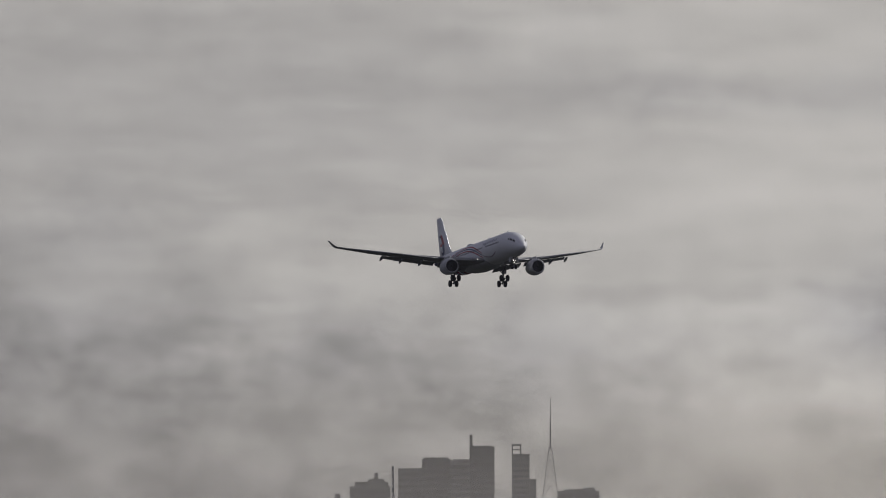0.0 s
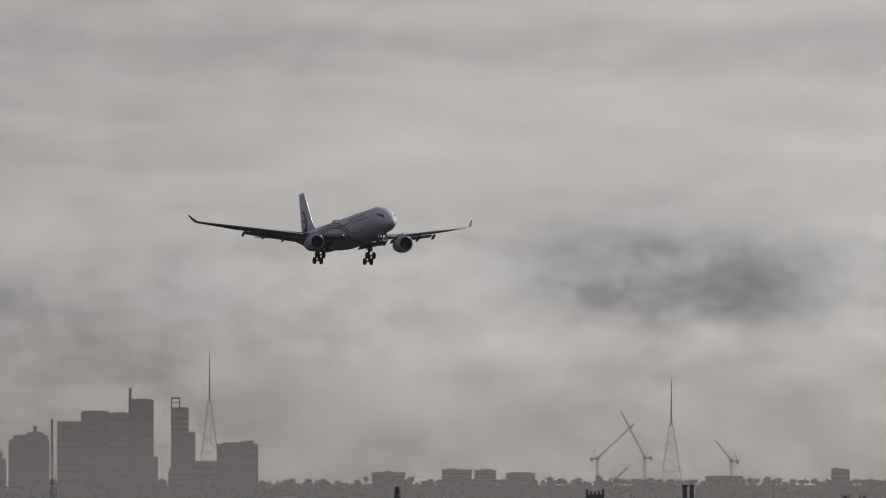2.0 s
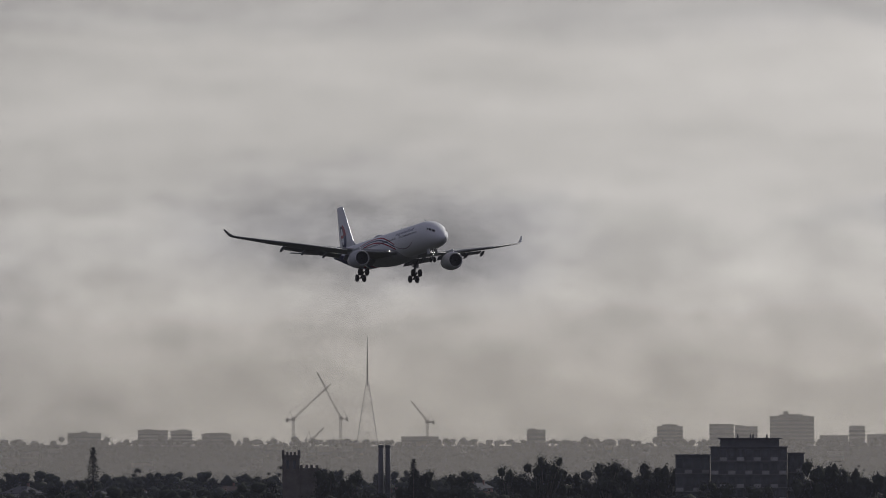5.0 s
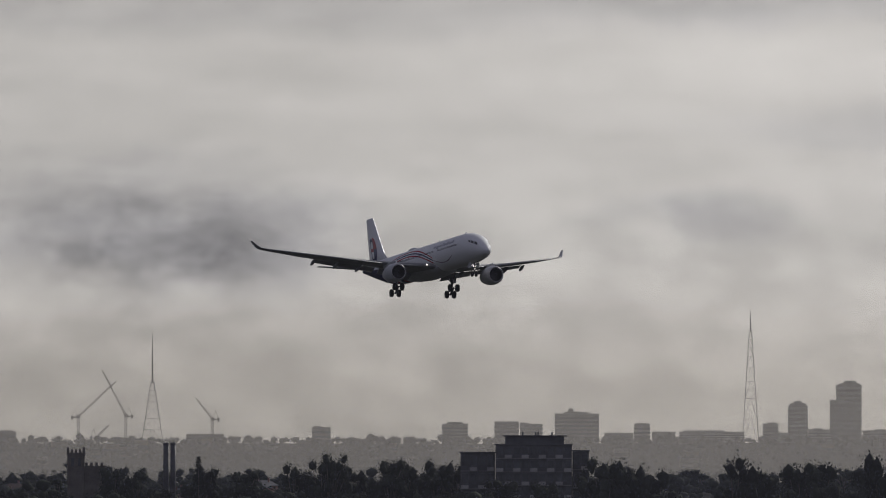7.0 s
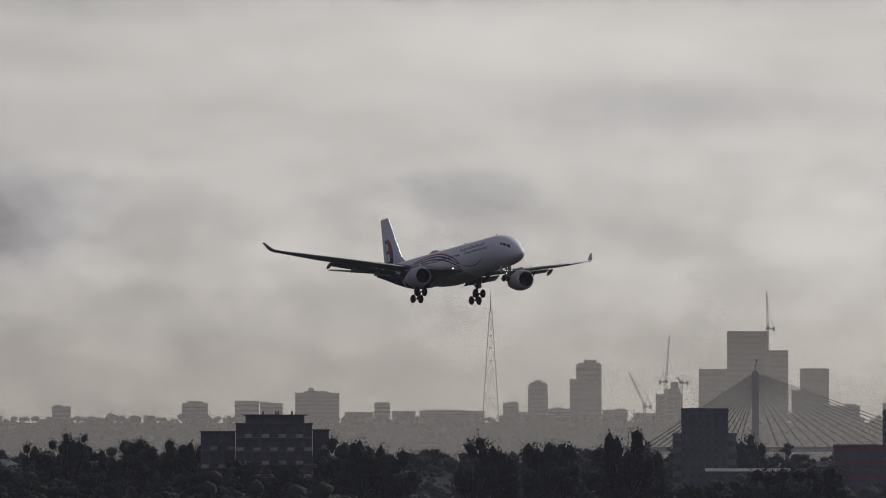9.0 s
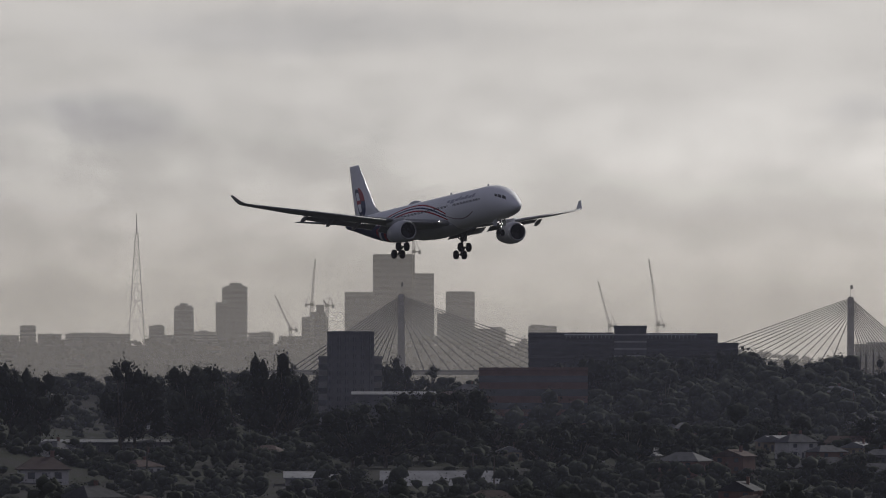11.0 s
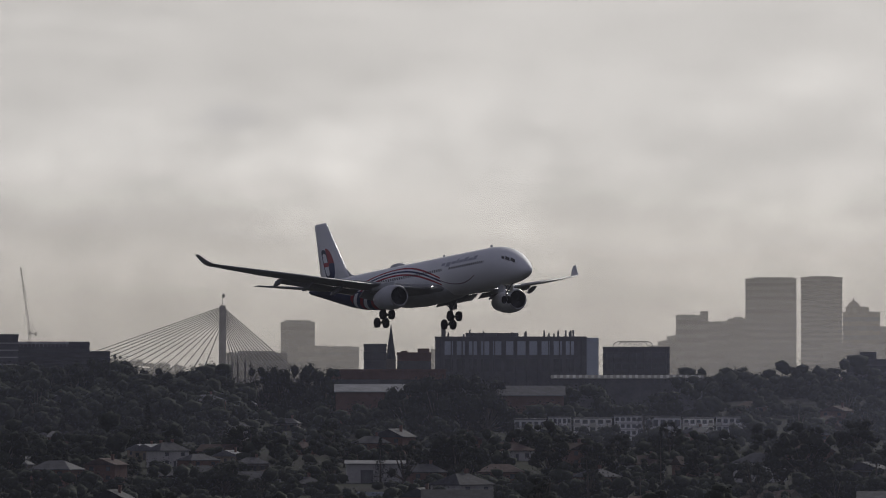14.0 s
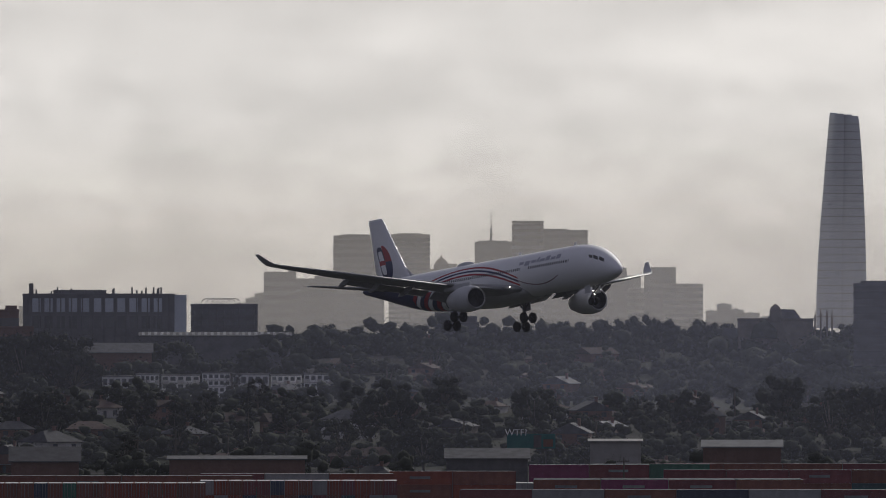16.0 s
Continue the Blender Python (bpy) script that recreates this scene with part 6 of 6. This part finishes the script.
        for x in (-0.9, -0.35, 0.35, 0.9):
            part("insulator", tube(bmesh.new(), (x, 0, h - 0.7), (x, 0, h - 0.45), 0.06, 0.05, 6), STEEL, ob)


TEAL = rough_mat("teal_poster", (0.03, 0.12, 0.12), (0.05, 0.17, 0.17), 0.5, 0.6)
PALE_BOARD = rough_mat("pale_poster", (0.3, 0.33, 0.38), (0.38, 0.41, 0.46), 0.4, 0.6)


def build_billboards():
    r = 2040
    k = r / STEP
    ob = thing("billboard", facing(3596, r), "teal billboard with large white letters", "billboard")
    base = ob.matrix_world.translation.z
    lo, hi = EYE.z - 193 * k - base, EYE.z - 167 * k - base
    w = 43 * k
    part("panel", boxes((-w, w, 0, 0.4, lo, hi), bevel=0.04), TEAL, ob)
    for x in (-w * 0.6, w * 0.6):
        part("post", boxes((x - 0.15, x + 0.15, 0.4, 0.7, -1, hi - 0.3), bevel=0.03), STEEL, ob)
    part("poster_shape", boxes((w * 0.1, w * 0.42, -0.03, 0.02, lo + 0.2, hi - 0.3)), DARK_WALL, ob)
    part("poster_shape", boxes((w * 0.5, w * 0.9, -0.03, 0.02, lo + 0.4, hi - 1.2)), BRICK, ob)
    cu = bpy.data.curves.new("slogan", "FONT")
    cu.body, cu.size, cu.extrude, cu.align_x = "WTF?", 2.0, 0.05, "CENTER"
    txt = new("slogan", cu)
    txt.data.materials.append(WHITE)
    txt.parent = ob
    txt.matrix_basis = Matrix.Translation((-w * 0.62, -0.05, hi - 0.35)) @ Matrix.Rotation(radians(90), 4, "X")
    tagged(txt, "white slogan letters")
    r = 2240
    k = r / STEP
    ob = thing("billboard", facing(2581, r), "pale blue-grey billboard with a faint line of writing", "billboard")
    base = ob.matrix_world.translation.z
    lo, hi = EYE.z - 229 * k - base, EYE.z - 194 * k - base
    w = 48 * k
    part("panel", boxes((-w, w, 0, 0.4, lo, hi), bevel=0.04), PALE_BOARD, ob)
    part("writing_bar", boxes((-w * 0.36, w * 0.3, -0.03, 0.02, (lo + hi) / 2 - 0.3, (lo + hi) / 2 + 0.1)), WHITE, ob, "faint pale writing as a plain bar")
    part("writing_bar", boxes((-w * 0.08, w * 0.08, -0.03, 0.02, (lo + hi) / 2 + 0.5, (lo + hi) / 2 + 1.0)), WHITE, ob)
    for x in (-w * 0.6, w * 0.6):
        part("post", boxes((x - 0.15, x + 0.15, 0.4, 0.7, -1, hi - 0.3), bevel=0.03), STEEL, ob)


# ---- container yard
def container_kind(name, dark, light, length=12.19):
    """A steel shipping container: ribbed sides, frame, two doors with rods, long side towards -y."""
    paint = rough_mat(name, dark, light, 0.6, 0.55, 0, 0.3)
    h, w, l = 2.6, 1.22, length / 2
    n = int(length / 0.55)
    xs = [-l + 0.06 + (length - 0.12) * i / n for i in range(n + 1)]
    line = [(x, -w + (0.03 if i % 4 in (0, 3) else 0.08)) for i, x in enumerate(xs)]
    line += [(x, -y) for x, y in line[::-1]]
    b = bmesh.new()
    lo = [b.verts.new((x, y, 0.1)) for x, y in line]
    hi = [b.verts.new((x, y, h - 0.05)) for x, y in line]
    for i in range(len(line)):
        k = (i + 1) % len(line)
        b.faces.new((lo[i], lo[k], hi[k], hi[i]))
    b.faces.new(lo[::-1])
    b.faces.new(hi)
    body = mesh_of("body", b, paint)
    fr = bmesh.new()
    for x in (-l, l - 0.14):
        for y in (-w, w - 0.14):
            box(fr, x, x + 0.14, y, y + 0.14, 0, h)
    for y in (-w, w - 0.1):
        for z in (0, h - 0.12):
            box(fr, -l, l, y, y + 0.1, z, z + 0.12)
    for x in (-l, l - 0.1):
        for z in (0, h - 0.12):
            box(fr, x, x + 0.1, -w, w, z, z + 0.12)
    frm = mesh_of("frame", fr, paint)
    door = mesh_of("door", boxes((-0.03, 0.03, -0.54, 0.54, 0.16, h - 0.16), bevel=0.02), paint)
    # Thin panel added over the roof to carry the painted sky sheen.
    top = mesh_of("roof_panel", boxes((-l + 0.1, l - 0.1, -w + 0.1, w - 0.1, h - 0.04, h + 0.02), bevel=0.01), ROOF_SHEEN)
    rod = mesh_of("lock_rod", tube(bmesh.new(), (0, 0, 0.1), (0, 0, h - 0.1), 0.03, 0.03, 6), TIN)
    return body, frm, door, rod, top, length


# The sky's reflection on container roofs is painted in as a pale colour.
ROOF_SHEEN = rough_mat("sky_sheen_container_roof", (0.32, 0.31, 0.31), (0.45, 0.44, 0.43), 0.4, 0.6)
PAINTS = (("orange_red", (0.154, 0.0315, 0.0175), (0.224, 0.0525, 0.028)), ("rust_brown", (0.119, 0.0385, 0.028), (0.182, 0.063, 0.042)),
          ("maroon", (0.119, 0.028, 0.035), (0.175, 0.0455, 0.0525)), ("grey", (0.182, 0.189, 0.196), (0.252, 0.259, 0.266)),
          ("green", (0.021, 0.091, 0.063), (0.035, 0.133, 0.091)), ("navy", (0.021, 0.0315, 0.063), (0.035, 0.049, 0.091)),
          ("magenta", (0.154, 0.021, 0.077), (0.21, 0.0315, 0.105)), ("teal", (0.021, 0.0525, 0.063), (0.0315, 0.077, 0.0875)))
LONG = {n: container_kind("container_" + n, d, c) for n, d, c in PAINTS}
SHORT = {n: container_kind("short_container_" + n, d, c, 6.06) for n, d, c in PAINTS[:4]}


def container(m, paint, short=False, bars=False):
    body, frm, door, rod, top, length = (SHORT if short else LONG)[paint]
    ob = thing("shipping_container", m, "%s steel shipping container in a stack" % paint.replace("_", "-"), "container", "stacked containers")
    part("body", body, None, ob)
    part("frame", frm, None, ob)
    part("roof_panel", top, None, ob, "pale roof panel with sky sheen in its colour")
    for y in (-0.57, 0.57):
        d = part("door", door, None, ob)
        d.location = (-length / 2 - 0.01, y, 0)
        for dy in (-0.25, 0.25):
            q = part("lock_rod", rod, None, d)
            q.location = (-0.06, dy, 0)
    if bars:
        part("lettering_bar", boxes((-2.2, 1.8, -1.26, -1.2, 1.1, 1.6)), TIN, ob, "white lettering as a plain bar")
    return ob


def build_yard():
    rng = random.Random(12)
    names = [p[0] for p in PAINTS]

    def row(a0, a1, r, low, high, mix, ends=False, gap=0.12, turn=0.0):
        a = a0
        tall = rng.randint(low, high)
        while a < a1:
            step = ((2.44 if ends else 12.19) + gap) * STEP / r
            if rng.random() < 0.3:
                tall = rng.randint(low, high)
            for k in range(tall):
                m = facing(a + step / 2, r, k * 2.61, turn)
                if ends:
                    m = m @ Matrix.Rotation(radians(90), 4, "Z")
                paint = rng.choices(names, mix)[0]
                container(m, paint, False, (not ends) and rng.random() < 0.22)
            a += step

    # doors face the lens on the west side, long sides on the east
    row(2640, 3010, 1665, 4, 4, (5, 5, 2, 0.6, 0.3, 0.6, 0, 0.8), True)
    row(3010, 3345, 1692, 4, 4, (4, 4, 2, 2, 0.3, 0.6, 0, 1.2), True)
    row(2640, 3010, 1752, 4, 4, (1, 5, 3, 2, 0.3, 0.6, 0, 0.8))
    row(3010, 3345, 1778, 4, 4, (1, 4, 3, 2, 0.3, 0.6, 0, 1.2))
    row(3345, 3520, 1810, 4, 4, (5, 2, 1, 2, 0.2, 0.4, 0, 0.5))
    row(3520, 3600, 1835, 3, 4, (0, 0, 0, 6, 0, 0, 0, 0), True)
    row(3592, 3700, 1905, 4, 4, (0, 0, 2, 1, 0, 0, 5, 0))
    row(3700, 3840, 1915, 4, 4, (0, 1, 2, 1, 6, 1, 0, 1))
    row(3830, 4320, 1925, 4, 5, (0.6, 4, 6, 1, 0.7, 1.2, 0, 1))
    row(3830, 4340, 1830, 3, 4, (0.6, 5, 5, 1.5, 1, 2, 0, 1))
    row(3600, 4010, 1700, 4, 4, (1, 3, 2, 3, 0.4, 1, 0.4, 1))
    row(3600, 4010, 1715, 4, 4, (1, 3, 2, 3, 0.4, 1, 0.4, 1))
    row(3470, 4340, 1590, 4, 4, (1, 4, 3, 3, 0.6, 2, 0, 1))
    b = bmesh.new()
    g = [b.verts.new(spot(a, 0, r).to_2d().to_3d() + Vector((0, 0, 0.03))) for a, r in ((2560, 1500), (4420, 1500), (4420, 1738), (2560, 1738))]
    b.faces.new(g[::-1])
    bmesh.ops.recalc_face_normals(b, faces=b.faces[:])
    bmesh.ops.solidify(b, geom=b.faces[:], thickness=0.02)
    tagged(new("pavement", mesh_of("pavement", b, ASPHALT)), "dark asphalt of the container yard", "pavement", kind="structure")


build_landmarks()
build_yard()
build_suburb()


# ---- what moves
def motions():
    walk(airliner, [(t, Matrix.Translation(EYE + Vector((
        r * math.sin((a - 2000) / STEP) * math.cos(v / STEP), r * math.cos((a - 2000) / STEP) * math.cos(v / STEP), r * math.sin(v / STEP))))
        @ pose(0, 0, 0, roll, -pitch, yaw)) for t, a, v, r, yaw, pitch, roll in (
        (0, -865.1, 562.0, 1923, -62.97, 4.13, 0.22),
        (0.5, -774.4, 551.4, 1906, -63.00, 4.12, 0.20),
        (1, -682.8, 547.6, 1889, -63.08, 4.16, 0.09),
        (1.5, -593.1, 534.2, 1873, -63.20, 4.27, -0.11),
        (2, -493.3, 522.4, 1857, -63.32, 4.41, -0.40),
        (2.5, -400.8, 512.6, 1840, -63.45, 4.54, -0.62),
        (3, -291.6, 500.2, 1823, -63.59, 4.65, -0.68),
        (3.5, -173.6, 470.0, 1805, -63.72, 4.72, -0.65),
        (4, -67.0, 449.2, 1787, -63.81, 4.76, -0.61),
        (6.5, 468.3, 408.4, 1681, -64.05, 4.90, -1.02),
        (7, 592.8, 400.0, 1657, -64.04, 4.96, -1.04),
        (7.5, 712.9, 388.3, 1631, -64.02, 5.01, -1.11),
        (8, 846.5, 381.5, 1605, -64.00, 5.02, -1.22),
        (8.5, 975.4, 370.5, 1578, -63.96, 4.99, -1.30),
        (11, 1733.6, 307.3, 1428, -63.56, 4.79, -0.28),
        (11.5, 1895.3, 293.0, 1400, -63.60, 4.88, -0.40),
        (12, 2079.3, 276.7, 1372, -63.66, 4.99, -0.62),
        (12.5, 2257.3, 259.8, 1345, -63.70, 5.09, -0.91),
        (13, 2458.6, 244.8, 1318, -63.67, 5.11, -1.13),
        (13.5, 2651.5, 232.1, 1293, -63.59, 5.03, -1.21),
        (14, 2864.8, 210.2, 1272, -63.50, 4.95, -1.12),
        (14.5, 3047.6, 194.2, 1262, -63.41, 4.92, -0.92),
        (15, 3277.2, 174.6, 1244, -63.37, 4.94, -0.77),
        (15.5, 3501.6, 154.1, 1219, -63.40, 5.00, -0.72),
        (16, 3754.1, 135.8, 1194, -63.41, 5.07, -0.70))])


motions()
